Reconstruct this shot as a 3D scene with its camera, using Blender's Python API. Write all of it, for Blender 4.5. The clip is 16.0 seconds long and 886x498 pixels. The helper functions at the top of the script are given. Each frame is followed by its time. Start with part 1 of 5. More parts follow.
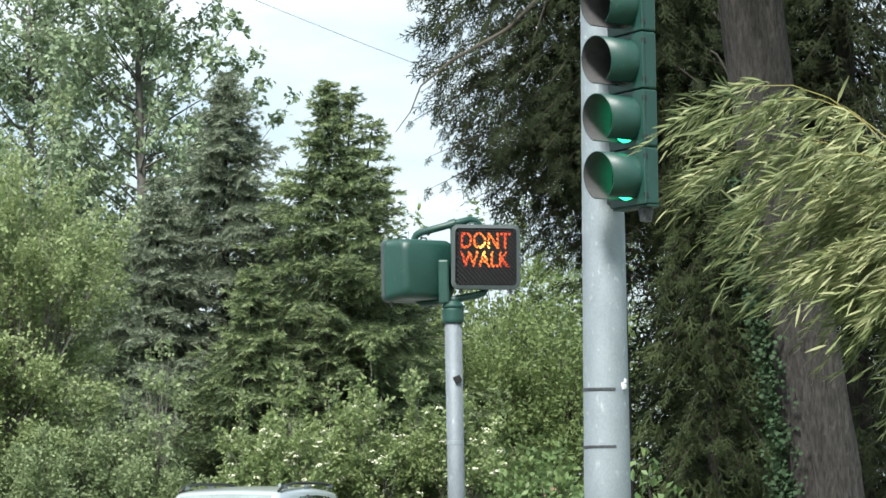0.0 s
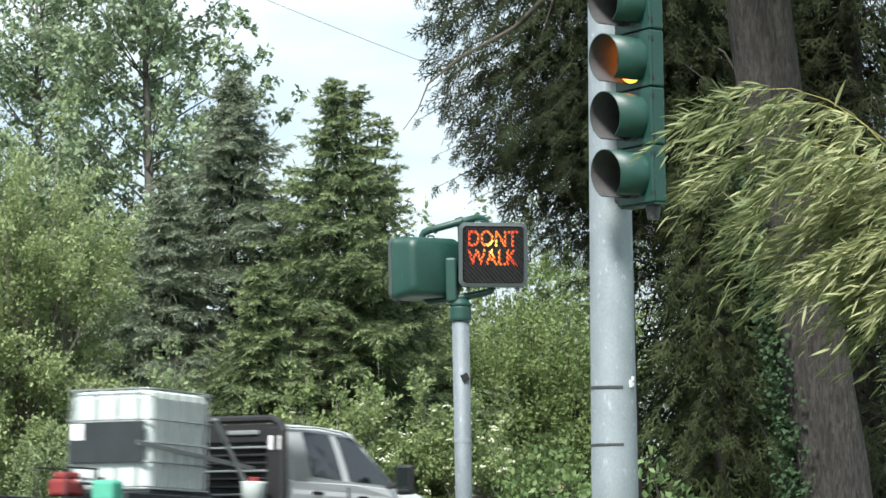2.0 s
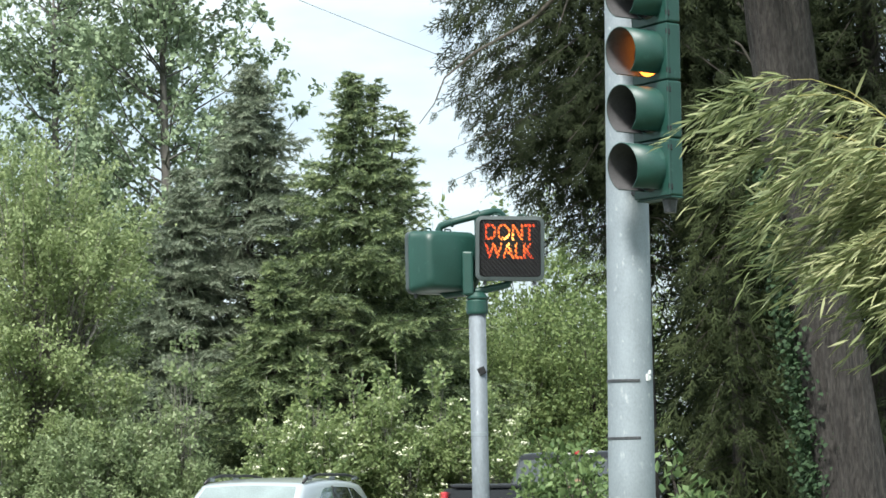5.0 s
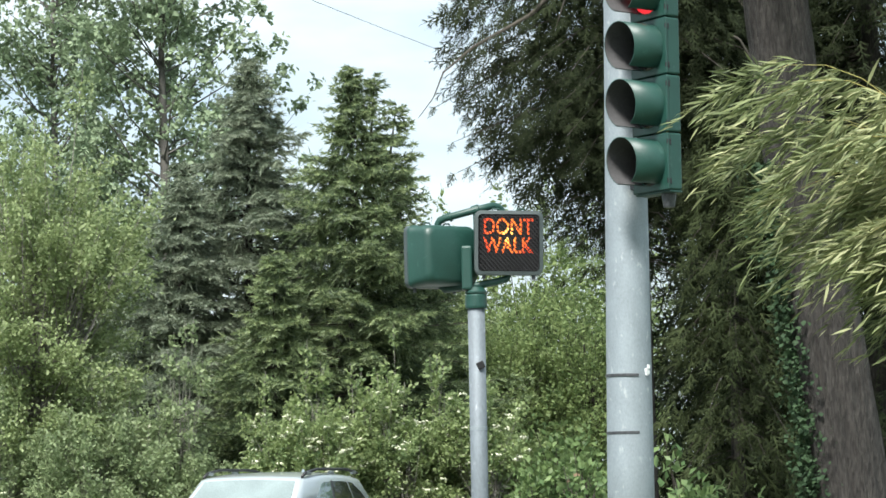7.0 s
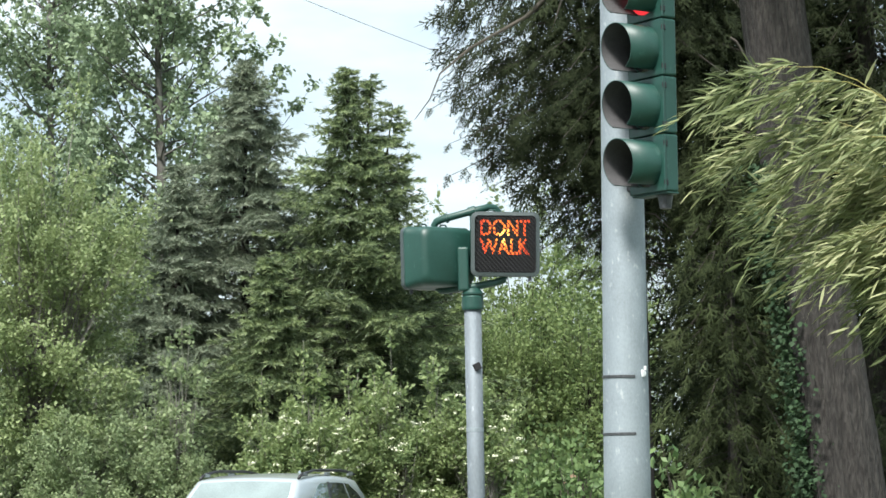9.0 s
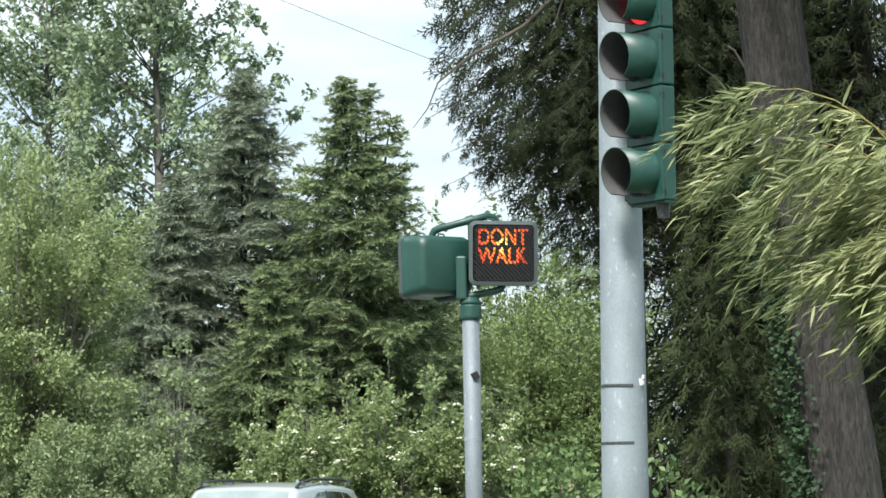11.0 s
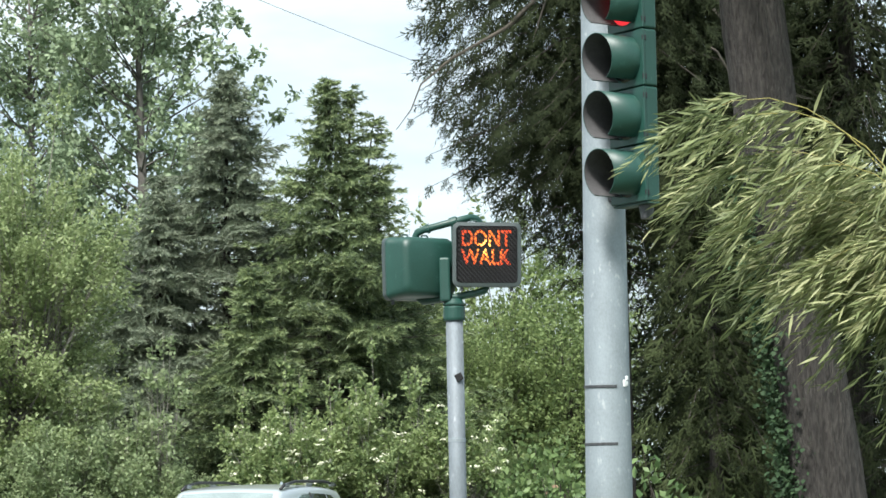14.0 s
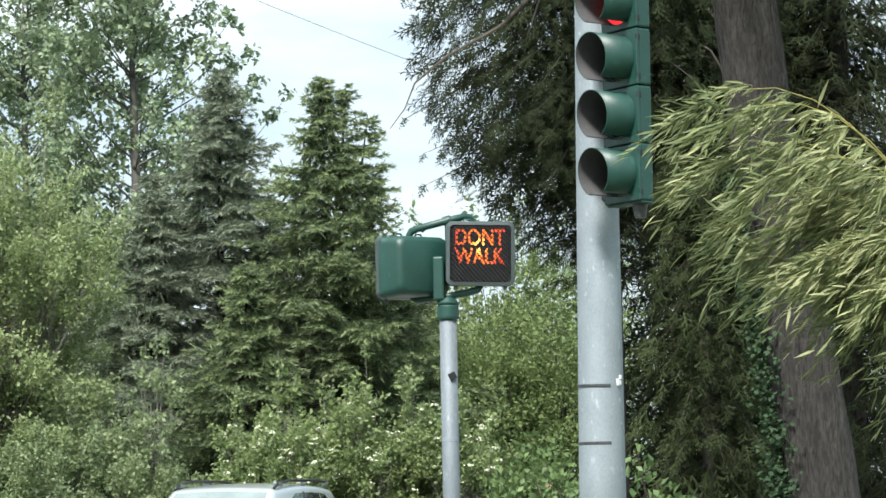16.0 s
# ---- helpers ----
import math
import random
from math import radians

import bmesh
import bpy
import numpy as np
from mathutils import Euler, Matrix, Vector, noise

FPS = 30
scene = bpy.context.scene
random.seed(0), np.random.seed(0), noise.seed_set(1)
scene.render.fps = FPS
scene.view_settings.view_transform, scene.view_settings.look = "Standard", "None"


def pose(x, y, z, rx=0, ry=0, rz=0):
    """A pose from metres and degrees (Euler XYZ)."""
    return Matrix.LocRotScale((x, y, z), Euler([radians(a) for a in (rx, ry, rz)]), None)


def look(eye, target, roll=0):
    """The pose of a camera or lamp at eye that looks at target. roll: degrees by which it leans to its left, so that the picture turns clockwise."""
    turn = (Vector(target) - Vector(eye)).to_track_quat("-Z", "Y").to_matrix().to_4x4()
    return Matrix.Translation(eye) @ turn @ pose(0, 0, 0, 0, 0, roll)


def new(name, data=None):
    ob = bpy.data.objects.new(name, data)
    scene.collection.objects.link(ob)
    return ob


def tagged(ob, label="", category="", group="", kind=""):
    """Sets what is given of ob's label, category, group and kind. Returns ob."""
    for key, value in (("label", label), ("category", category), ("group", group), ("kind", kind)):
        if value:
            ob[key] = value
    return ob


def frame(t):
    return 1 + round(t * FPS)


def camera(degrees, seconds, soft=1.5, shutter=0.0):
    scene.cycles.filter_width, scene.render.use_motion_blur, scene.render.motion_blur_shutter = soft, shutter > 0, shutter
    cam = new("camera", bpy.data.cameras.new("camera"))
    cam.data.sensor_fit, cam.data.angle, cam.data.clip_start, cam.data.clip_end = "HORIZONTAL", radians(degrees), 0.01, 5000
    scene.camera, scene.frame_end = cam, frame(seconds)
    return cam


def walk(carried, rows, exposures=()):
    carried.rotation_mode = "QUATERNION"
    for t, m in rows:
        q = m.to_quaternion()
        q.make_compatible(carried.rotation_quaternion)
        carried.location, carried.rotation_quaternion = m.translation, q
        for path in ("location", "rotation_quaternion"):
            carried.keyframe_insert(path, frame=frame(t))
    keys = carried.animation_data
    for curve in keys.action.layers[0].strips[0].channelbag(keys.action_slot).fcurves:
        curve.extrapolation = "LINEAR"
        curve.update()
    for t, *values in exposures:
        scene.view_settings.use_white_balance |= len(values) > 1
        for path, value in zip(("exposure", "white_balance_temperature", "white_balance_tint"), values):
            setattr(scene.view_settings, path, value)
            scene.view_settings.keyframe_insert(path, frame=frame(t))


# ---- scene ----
# The camera is handheld in a waiting car: it turns a little about one spot.
cam = camera(21.15, 16.0, soft=1.6, shutter=0.5)
EYE = 1.3
LEAN = -0.75
TURNS = [
    (0, 0.000, 5.697, 0), (0.5, 0.056, 5.664, 0), (1, 0.089, 5.672, 0), (1.5, 0.150, 5.656, 0), (2, 0.180, 5.651, 0),
    (2.5, 0.235, 5.636, 0), (3, 0.288, 5.603, 0), (3.5, 0.375, 5.547, 0), (4, 0.465, 5.525, 0), (4.8, 0.57, 5.505, 0),
    (5.7, 0.62, 5.49, 0), (6.5, 0.606, 5.452, 0), (7, 0.563, 5.366, 0), (7.5, 0.504, 5.244, 0), (8, 0.417, 5.220, 0),
    (8.5, 0.439, 5.291, 0), (9, 0.478, 5.397, 0), (9.8, 0.50, 5.52, 0), (10.7, 0.45, 5.60, 0), (11.5, 0.378, 5.626, 0),
    (12, 0.305, 5.631, 0), (12.5, 0.211, 5.622, 0), (13, 0.114, 5.588, -0.03), (13.5, 0.064, 5.603, -0.09),
    (14, 0.025, 5.644, -0.17), (14.5, 0.038, 5.693, -0.14), (15, 0.000, 5.711, -0.15), (15.5, -0.073, 5.635, -0.17),
    (16, -0.129, 5.617, -0.15)]
walk(cam, [(t, pose(0, 0, EYE, 90 + up, 0, left) @ pose(0, 0, 0, 0, 0, LEAN + lean)) for t, left, up, lean in TURNS])

# ---- sky and sun: thin bright cloud, the sun high behind the camera's left shoulder ----
world = bpy.data.worlds.new("world")
scene.world = world
world.use_nodes = True
wn, wl = world.node_tree.nodes, world.node_tree.links
back = wn["Background"]
sky = wn.new("ShaderNodeTexSky")
sky.sky_type, sky.sun_disc = "NISHITA", False
sky.sun_elevation, sky.sun_rotation = radians(52), radians(200)
sky.air_density, sky.dust_density = 1.0, 2.5
wco = wn.new("ShaderNodeTexCoord")
wmap = wn.new("ShaderNodeMapping")
wmap.inputs["Scale"].default_value = (1.0, 1.0, 3.2)
cloud = wn.new("ShaderNodeTexNoise")
cloud.inputs["Scale"].default_value, cloud.inputs["Detail"].default_value = 7.0, 6
cramp = wn.new("ShaderNodeMapRange")
cramp.inputs[1].default_value, cramp.inputs[2].default_value = 0.32, 0.62
cramp.inputs[3].default_value, cramp.inputs[4].default_value = 0.3, 1.0
wmix = wn.new("ShaderNodeMixRGB")
wmix.inputs[2].default_value = (5.4, 6.3, 6.65, 1)
wl.new(wco.outputs["Generated"], wmap.inputs["Vector"])
wl.new(wmap.outputs["Vector"], cloud.inputs["Vector"])
wl.new(cloud.outputs["Fac"], cramp.inputs["Value"])
wl.new(cramp.outputs["Result"], wmix.inputs[0])
wl.new(sky.outputs["Color"], wmix.inputs[1])
wl.new(wmix.outputs["Color"], back.inputs["Color"])
back.inputs["Strength"].default_value = 0.1
sun = new("sun", bpy.data.lights.new("sun", "SUN"))
sun.data.energy, sun.data.angle, sun.data.color = 4.1, radians(12), (1.0, 0.97, 0.93)
sun.matrix_world = look((-14, -34, 46), (0, 0, 0))
scene.view_settings.exposure = 0.95


# ---- materials ----
def material(name, color, rough=0.6, metal=0.0, vary=0.25, scale=6.0, bump=0.0, bump_scale=60.0, coat=0.0, stain=None,
             stain_at=0.6, stretch=(1, 1, 1)):
    """A painted or raw surface: two scales of tone, fine relief, stains of a second colour."""
    m = bpy.data.materials.new(name)
    m.use_nodes = True
    n, l = m.node_tree.nodes, m.node_tree.links
    b = n["Principled BSDF"]
    co = n.new("ShaderNodeTexCoord")
    mp = n.new("ShaderNodeMapping")
    mp.inputs["Scale"].default_value = stretch
    l.new(co.outputs["Object"], mp.inputs["Vector"])
    big, fine = n.new("ShaderNodeTexNoise"), n.new("ShaderNodeTexNoise")
    big.inputs["Scale"].default_value, big.inputs["Detail"].default_value = scale, 5
    fine.inputs["Scale"].default_value, fine.inputs["Detail"].default_value = bump_scale, 4
    for t in (big, fine):
        l.new(mp.outputs["Vector"], t.inputs["Vector"])
    add = n.new("ShaderNodeMath")
    add.operation = "ADD"
    l.new(big.outputs["Fac"], add.inputs[0])
    l.new(fine.outputs["Fac"], add.inputs[1])
    rng = n.new("ShaderNodeMapRange")
    rng.inputs[1].default_value, rng.inputs[2].default_value = 0.6, 1.4
    rng.inputs[3].default_value, rng.inputs[4].default_value = 1 - vary, 1 + vary
    l.new(add.outputs[0], rng.inputs["Value"])
    mul = n.new("ShaderNodeMixRGB")
    mul.blend_type, mul.inputs[0].default_value = "MULTIPLY", 1.0
    mul.inputs[1].default_value = (*color, 1)
    l.new(rng.outputs[0], mul.inputs[2])
    out = mul.outputs[0]
    if stain:
        st = n.new("ShaderNodeTexNoise")
        st.inputs["Scale"].default_value, st.inputs["Detail"].default_value = scale * 2.3, 8
        l.new(mp.outputs["Vector"], st.inputs["Vector"])
        sr = n.new("ShaderNodeMapRange")
        sr.inputs[1].default_value, sr.inputs[2].default_value = stain_at, stain_at + 0.12
        l.new(st.outputs["Fac"], sr.inputs["Value"])
        mx = n.new("ShaderNodeMixRGB")
        mx.inputs[2].default_value = (*stain, 1)
        l.new(sr.outputs[0], mx.inputs[0])
        l.new(out, mx.inputs[1])
        out = mx.outputs[0]
    l.new(out, b.inputs["Base Color"])
    b.inputs["Roughness"].default_value, b.inputs["Metallic"].default_value = rough, metal
    b.inputs["Coat Weight"].default_value = coat
    if bump:
        bp = n.new("ShaderNodeBump")
        bp.inputs["Strength"].default_value, bp.inputs["Distance"].default_value = bump, 0.03 if bump > 0.8 else 0.01
        l.new(add.outputs[0], bp.inputs["Height"])
        l.new(bp.outputs[0], b.inputs["Normal"])
    return m


def leaf_material(name, dark, light, tip=None, through_light=0.3, rough=0.5, gloss=0.35):
    """Leaves: each leaf its own tone, clumps lighter or darker, some light passing through."""
    m = bpy.data.materials.new(name)
    m.use_nodes = True
    n, l = m.node_tree.nodes, m.node_tree.links
    b = n["Principled BSDF"]
    geo, co = n.new("ShaderNodeNewGeometry"), n.new("ShaderNodeTexCoord")
    big = n.new("ShaderNodeTexNoise")
    big.inputs["Scale"].default_value, big.inputs["Detail"].default_value = 1.3, 3
    l.new(co.outputs["Object"], big.inputs["Vector"])
    add = n.new("ShaderNodeMath")
    add.operation = "MULTIPLY_ADD"
    l.new(geo.outputs["Random Per Island"], add.inputs[0])
    add.inputs[1].default_value = 0.6
    l.new(big.outputs["Fac"], add.inputs[2])
    ramp = n.new("ShaderNodeValToRGB")
    e = ramp.color_ramp.elements
    e[0].position, e[0].color = 0.35, (*dark, 1)
    e[1].position, e[1].color = 0.95, (*light, 1)
    if tip:
        e2 = e.new(1.0)
        e2.color = (*tip, 1)
    l.new(add.outputs[0], ramp.inputs[0])
    l.new(ramp.outputs[0], b.inputs["Base Color"])
    b.inputs["Roughness"].default_value = rough
    b.inputs["Specular IOR Level"].default_value = gloss
    tr, mix = n.new("ShaderNodeBsdfTranslucent"), n.new("ShaderNodeMixShader")
    l.new(ramp.outputs[0], tr.inputs["Color"])
    mix.inputs[0].default_value = through_light
    l.new(b.outputs[0], mix.inputs[1])
    l.new(tr.outputs[0], mix.inputs[2])
    l.new(mix.outputs[0], n["Material Output"].inputs["Surface"])
    return m


def glow(name, color, strength):
    m = bpy.data.materials.new(name)
    m.use_nodes = True
    b = m.node_tree.nodes["Principled BSDF"]
    b.inputs["Base Color"].default_value = (*[c * 0.5 for c in color], 1)
    b.inputs["Emission Color"].default_value = (*color, 1)
    b.inputs["Emission Strength"].default_value = strength
    return m


def lamp_glow(name, bulb):
    """Letters lit from one bulb behind them: yellow near it, deep orange away from it."""
    m = bpy.data.materials.new(name)
    m.use_nodes = True
    n, l = m.node_tree.nodes, m.node_tree.links
    b = n["Principled BSDF"]
    co, far, ramp = n.new("ShaderNodeTexCoord"), n.new("ShaderNodeVectorMath"), n.new("ShaderNodeValToRGB")
    far.operation = "DISTANCE"
    far.inputs[1].default_value = (*bulb, 0)
    l.new(co.outputs["Object"], far.inputs[0])
    l.new(far.outputs["Value"], ramp.inputs[0])
    e = ramp.color_ramp.elements
    e[0].position, e[0].color = 0.015, (2.6, 1.25, 0.22, 1)
    e[1].position, e[1].color = 0.16, (0.75, 0.06, 0.012, 1)
    mid = e.new(0.06)
    mid.color = (1.25, 0.24, 0.025, 1)
    b.inputs["Base Color"].default_value = (0.1, 0.03, 0.01, 1)
    l.new(ramp.outputs[0], b.inputs["Emission Color"])
    b.inputs["Emission Strength"].default_value = 1.5
    return m


M = {
    "galvanised": material("galvanised_steel", (0.26, 0.305, 0.33), 0.6, 0.3, 0.16, 9, 0.15, 90, stain=(0.42, 0.46, 0.48), stain_at=0.62, stretch=(1, 1, 0.6)),
    "galvanised_dull": material("dull_galvanised_steel", (0.17, 0.20, 0.22), 0.65, 0.3, 0.2, 14, 0.15, 90, stain=(0.32, 0.35, 0.37), stain_at=0.66, stretch=(1, 1, 0.35)),
    "green": material("green_signal_paint", (0.013, 0.055, 0.043), 0.45, 0, 0.2, 7, 0.08, 120, stain=(0.04, 0.10, 0.085), stain_at=0.64),
    "black": material("matt_black_paint", (0.012, 0.012, 0.013), 0.55, 0, 0.3, 12),
    "visor_black": material("dusty_black_visor_lining", (0.040, 0.040, 0.041), 0.75, 0, 0.3, 12),
    "lens_dark": material("unlit_lens_glass", (0.02, 0.02, 0.02), 0.15, 0, 0.2, 20),
    "steel_dark": material("dark_steel_band", (0.08, 0.085, 0.09), 0.5, 0.6, 0.35, 30, 0.2),
    "frame_grey": material("grey_green_frame_paint", (0.060, 0.078, 0.078), 0.42, 0.2, 0.18, 8, 0.08, 90),
    "truck_white": material("dull_white_truck_paint", (0.56, 0.60, 0.61), 0.3, 0, 0.05, 3, coat=0.4),
    "white_paint": material("white_car_paint", (0.72, 0.75, 0.76), 0.25, 0, 0.04, 3, coat=0.6),
    "silver_paint": material("silver_car_paint", (0.50, 0.56, 0.58), 0.28, 0.5, 0.06, 3, coat=0.7),
    "black_paint": material("black_car_paint", (0.008, 0.009, 0.01), 0.22, 0, 0.2, 3, coat=0.25),
    "chrome": material("chrome", (0.72, 0.76, 0.77), 0.16, 1.0, 0.08, 20),
    "rubber": material("black_rubber", (0.012, 0.012, 0.012), 0.8, 0, 0.3, 20, 0.2),
    "plastic": material("black_plastic", (0.018, 0.019, 0.02), 0.5, 0, 0.2, 20),
    "tank": material("white_polyethylene", (0.50, 0.57, 0.55), 0.42, 0, 0.07, 4),
    "cage": material("galvanised_cage_tube", (0.30, 0.33, 0.33), 0.45, 0.6, 0.2, 20),
    "plate": material("dark_sheet_plate", (0.035, 0.042, 0.045), 0.35, 0.3, 0.3, 4),
    "red": material("red_paint", (0.20, 0.025, 0.025), 0.5, 0, 0.2, 10),
    "red_lamp": material("red_lamp_plastic", (0.42, 0.02, 0.03), 0.2, 0, 0.15, 10, coat=0.5),
    "teal": material("green_plastic_can", (0.08, 0.36, 0.25), 0.45, 0, 0.15, 10),
    "glass": material("tinted_car_glass", (0.012, 0.016, 0.017), 0.06, 0, 0.1, 3, coat=0.3),
    "glass_clear": material("pale_car_glass", (0.10, 0.16, 0.15), 0.05, 0, 0.4, 2.5, coat=1.0),
    "white_label": material("white_label", (0.75, 0.78, 0.78), 0.5),
    "asphalt": material("asphalt", (0.05, 0.05, 0.052), 0.9, 0, 0.3, 3, 0.4, 150),
    "concrete": material("concrete", (0.33, 0.32, 0.30), 0.85, 0, 0.2, 3, 0.3, 90),
    "grass": material("grass_and_soil", (0.055, 0.075, 0.025), 0.95, 0, 0.45, 1.5, 0.5, 40),
    "bark": material("grey_brown_bark", (0.039, 0.036, 0.032), 0.95, 0, 0.7, 9, 1.0, 34, stain=(0.020, 0.018, 0.016), stain_at=0.50, stretch=(1.8, 1.8, 0.42)),
    "bark_pale": material("pale_grey_bark", (0.20, 0.19, 0.17), 0.85, 0, 0.35, 6, 0.6, 30, stretch=(1, 1, 0.4)),
    "bark_poplar": material("grey_poplar_bark", (0.10, 0.096, 0.086), 0.85, 0, 0.35, 6, 0.6, 30, stretch=(1, 1, 0.4)),
    "twig": material("brown_twig", (0.036, 0.030, 0.023), 0.85, 0, 0.3, 10),
    "deadwood": material("bare_dead_branch", (0.08, 0.072, 0.058), 0.9, 0, 0.3, 10),
    "cane": material("bamboo_cane", (0.30, 0.27, 0.08), 0.45, 0, 0.25, 9),
    "wire": material("power_wire", (0.10, 0.11, 0.12), 0.6),
    # both spruce colours, needles and growth, carry a veil of haze in their tone
    "spruce": leaf_material("haze_greyed_spruce_needles", (0.082, 0.112, 0.080), (0.20, 0.242, 0.165), through_light=0.25),
    "fir": leaf_material("green_fir_needles", (0.040, 0.066, 0.040), (0.14, 0.19, 0.085), through_light=0.25),
    "spruce_tip": leaf_material("haze_paled_spruce_growth", (0.12, 0.155, 0.115), (0.24, 0.28, 0.195), through_light=0.25),
    "fir_tip": leaf_material("fresh_fir_growth", (0.10, 0.15, 0.07), (0.24, 0.30, 0.14), through_light=0.25),
    # forest shade is put into the first cedar colour, light on fronds into the second
    "cedar": leaf_material("shaded_cedar_sprays", (0.006, 0.010, 0.006), (0.038, 0.050, 0.023), through_light=0.12, rough=0.8, gloss=0.1),
    "cedar_lit": leaf_material("lit_olive_cedar_sprays", (0.007, 0.012, 0.007), (0.052, 0.068, 0.028), through_light=0.15, rough=0.75, gloss=0.1),
    "poplar": leaf_material("poplar_leaves", (0.11, 0.165, 0.095), (0.28, 0.36, 0.22), through_light=0.3),
    "alder": leaf_material("alder_leaves", (0.13, 0.19, 0.075), (0.31, 0.38, 0.18), through_light=0.45),
    # light green leaves, made paler and greyer in colour to imitate haze
    "shrub_hazed": leaf_material("haze_paled_green_leaves", (0.15, 0.21, 0.11), (0.34, 0.42, 0.23), through_light=0.5),
    "shrub": leaf_material("shrub_leaves", (0.095, 0.160, 0.070), (0.285, 0.36, 0.155), through_light=0.45),
    "thicket": leaf_material("fresh_thicket_leaves", (0.090, 0.145, 0.058), (0.23, 0.30, 0.12), through_light=0.45, gloss=0.2),
    "bramble": leaf_material("bright_bramble_leaves", (0.065, 0.125, 0.045), (0.17, 0.25, 0.095), through_light=0.35),
    "ivy": leaf_material("dark_ivy_leaves", (0.012, 0.030, 0.015), (0.042, 0.078, 0.035), through_light=0.1, rough=0.65, gloss=0.2),
    "bamboo": leaf_material("yellow_green_bamboo_leaves", (0.078, 0.110, 0.045), (0.225, 0.265, 0.115), (0.37, 0.39, 0.20), through_light=0.3, rough=0.55),
    "blossom": material("cream_blossom", (0.50, 0.52, 0.38), 0.8),
    "dead_leaf": material("dry_brown_leaf", (0.20, 0.14, 0.085), 0.8),
    "green_glow": glow("lit_green_lens", (0.03, 1.0, 0.42), 1.8),
    "amber_glow": glow("lit_amber_lens", (1.0, 0.27, 0.03), 3.0),
    "red_glow": glow("lit_red_lens", (0.8, 0.03, 0.04), 0.6),
    "letter_glow": lamp_glow("lit_letters_upper", (0.0, 0.0)),
    "letter_glow_low": lamp_glow("lit_letters_lower", (0.0, 0.115)),
}


# ---- mesh helpers ----
def part(name, bm, mat, parent=None, label="", m=None, smooth=False):
    me = bpy.data.meshes.new(name)
    bm.to_mesh(me)
    bm.free()
    if smooth:
        me.polygons.foreach_set("use_smooth", [True] * len(me.polygons))
    me.materials.append(M[mat] if isinstance(mat, str) else mat)
    ob = new(name, me)
    ob.parent = parent
    if m is not None:
        ob.matrix_basis = m
    return tagged(ob, label)


def bulk(name, verts, faces, mat, parent=None, label=""):
    """Many small faces of one corner count as one mesh; verts (n, 3), faces (k, c)."""
    me = bpy.data.meshes.new(name)
    k, c = faces.shape
    me.vertices.add(len(verts))
    me.vertices.foreach_set("co", np.asarray(verts, np.float32).ravel())
    me.loops.add(k * c)
    me.loops.foreach_set("vertex_index", faces.astype(np.int32).ravel())
    me.polygons.add(k)
    me.polygons.foreach_set("loop_start", np.arange(0, k * c, c, dtype=np.int32))
    me.update(calc_edges=True)
    me.materials.append(M[mat])
    ob = new(name, me)
    ob.parent = parent
    return tagged(ob, label)


def thing(name, label, category, m=None, group="", kind=""):
    ob = new(name)
    ob.empty_display_size = 0.2
    if m is not None:
        ob.matrix_basis = m
    return tagged(ob, label, category, group, kind)


def box(size, centre=(0, 0, 0), bevel=0.0, segments=2, bm=None):
    one = bmesh.new()
    bmesh.ops.create_cube(one, size=1, matrix=Matrix.Translation(centre) @ Matrix.Diagonal((*size, 1)))
    if bevel:
        bmesh.ops.bevel(one, geom=one.edges[:], offset=bevel, segments=segments, affect="EDGES", profile=0.5)
    return joined(bm, one)


def joined(bm, one):
    if bm is None:
        return one
    me = bpy.data.meshes.new("scratch")
    one.to_mesh(me)
    one.free()
    bm.from_mesh(me)
    bpy.data.meshes.remove(me)
    return bm


def tube(points, radii, sides=8, bm=None, caps=True):
    """A round bar along points."""
    one = bmesh.new()
    pts = [Vector(p) for p in points]
    if not isinstance(radii, (list, tuple)):
        radii = [radii] * len(pts)
    rings = []
    side = None
    for i, p in enumerate(pts):
        d = (pts[min(i + 1, len(pts) - 1)] - pts[max(i - 1, 0)]).normalized()
        if side is None:
            side = d.orthogonal().normalized()
        side = (side - d * side.dot(d)).normalized()
        up = d.cross(side)
        rings.append([one.verts.new(p + radii[i] * (math.cos(a) * side + math.sin(a) * up))
                      for a in (math.tau * k / sides for k in range(sides))])
    for a, b in zip(rings, rings[1:]):
        for k in range(sides):
            one.faces.new((a[k], a[(k + 1) % sides], b[(k + 1) % sides], b[k]))
    if caps:
        one.faces.new(rings[0][::-1])
        one.faces.new(rings[-1])
    return joined(bm, one)


def loft(loops, bm=None, caps=True):
    """Skin over closed loops with the same number of points."""
    one = bmesh.new()
    rings = [[one.verts.new(p) for p in loop] for loop in loops]
    n = len(rings[0])
    for a, b in zip(rings, rings[1:]):
        for k in range(n):
            one.faces.new((a[k], a[(k + 1) % n], b[(k + 1) % n], b[k]))
    if caps:
        one.faces.new(rings[0][::-1])
        one.faces.new(rings[-1])
    bmesh.ops.recalc_face_normals(one, faces=one.faces[:])
    return joined(bm, one)


def rounded(w, h, r, steps=4):
    """A rounded rectangle, w by h, as (a, b) pairs."""
    out = []
    for cx, cy, a0 in ((w / 2 - r, h / 2 - r, 0), (-w / 2 + r, h / 2 - r, 90), (-w / 2 + r, -h / 2 + r, 180), (w / 2 - r, -h / 2 + r, 270)):
        for k in range(steps + 1):
            a = radians(a0 + 90 * k / steps)
            out.append((cx + r * math.cos(a), cy + r * math.sin(a)))
    return out


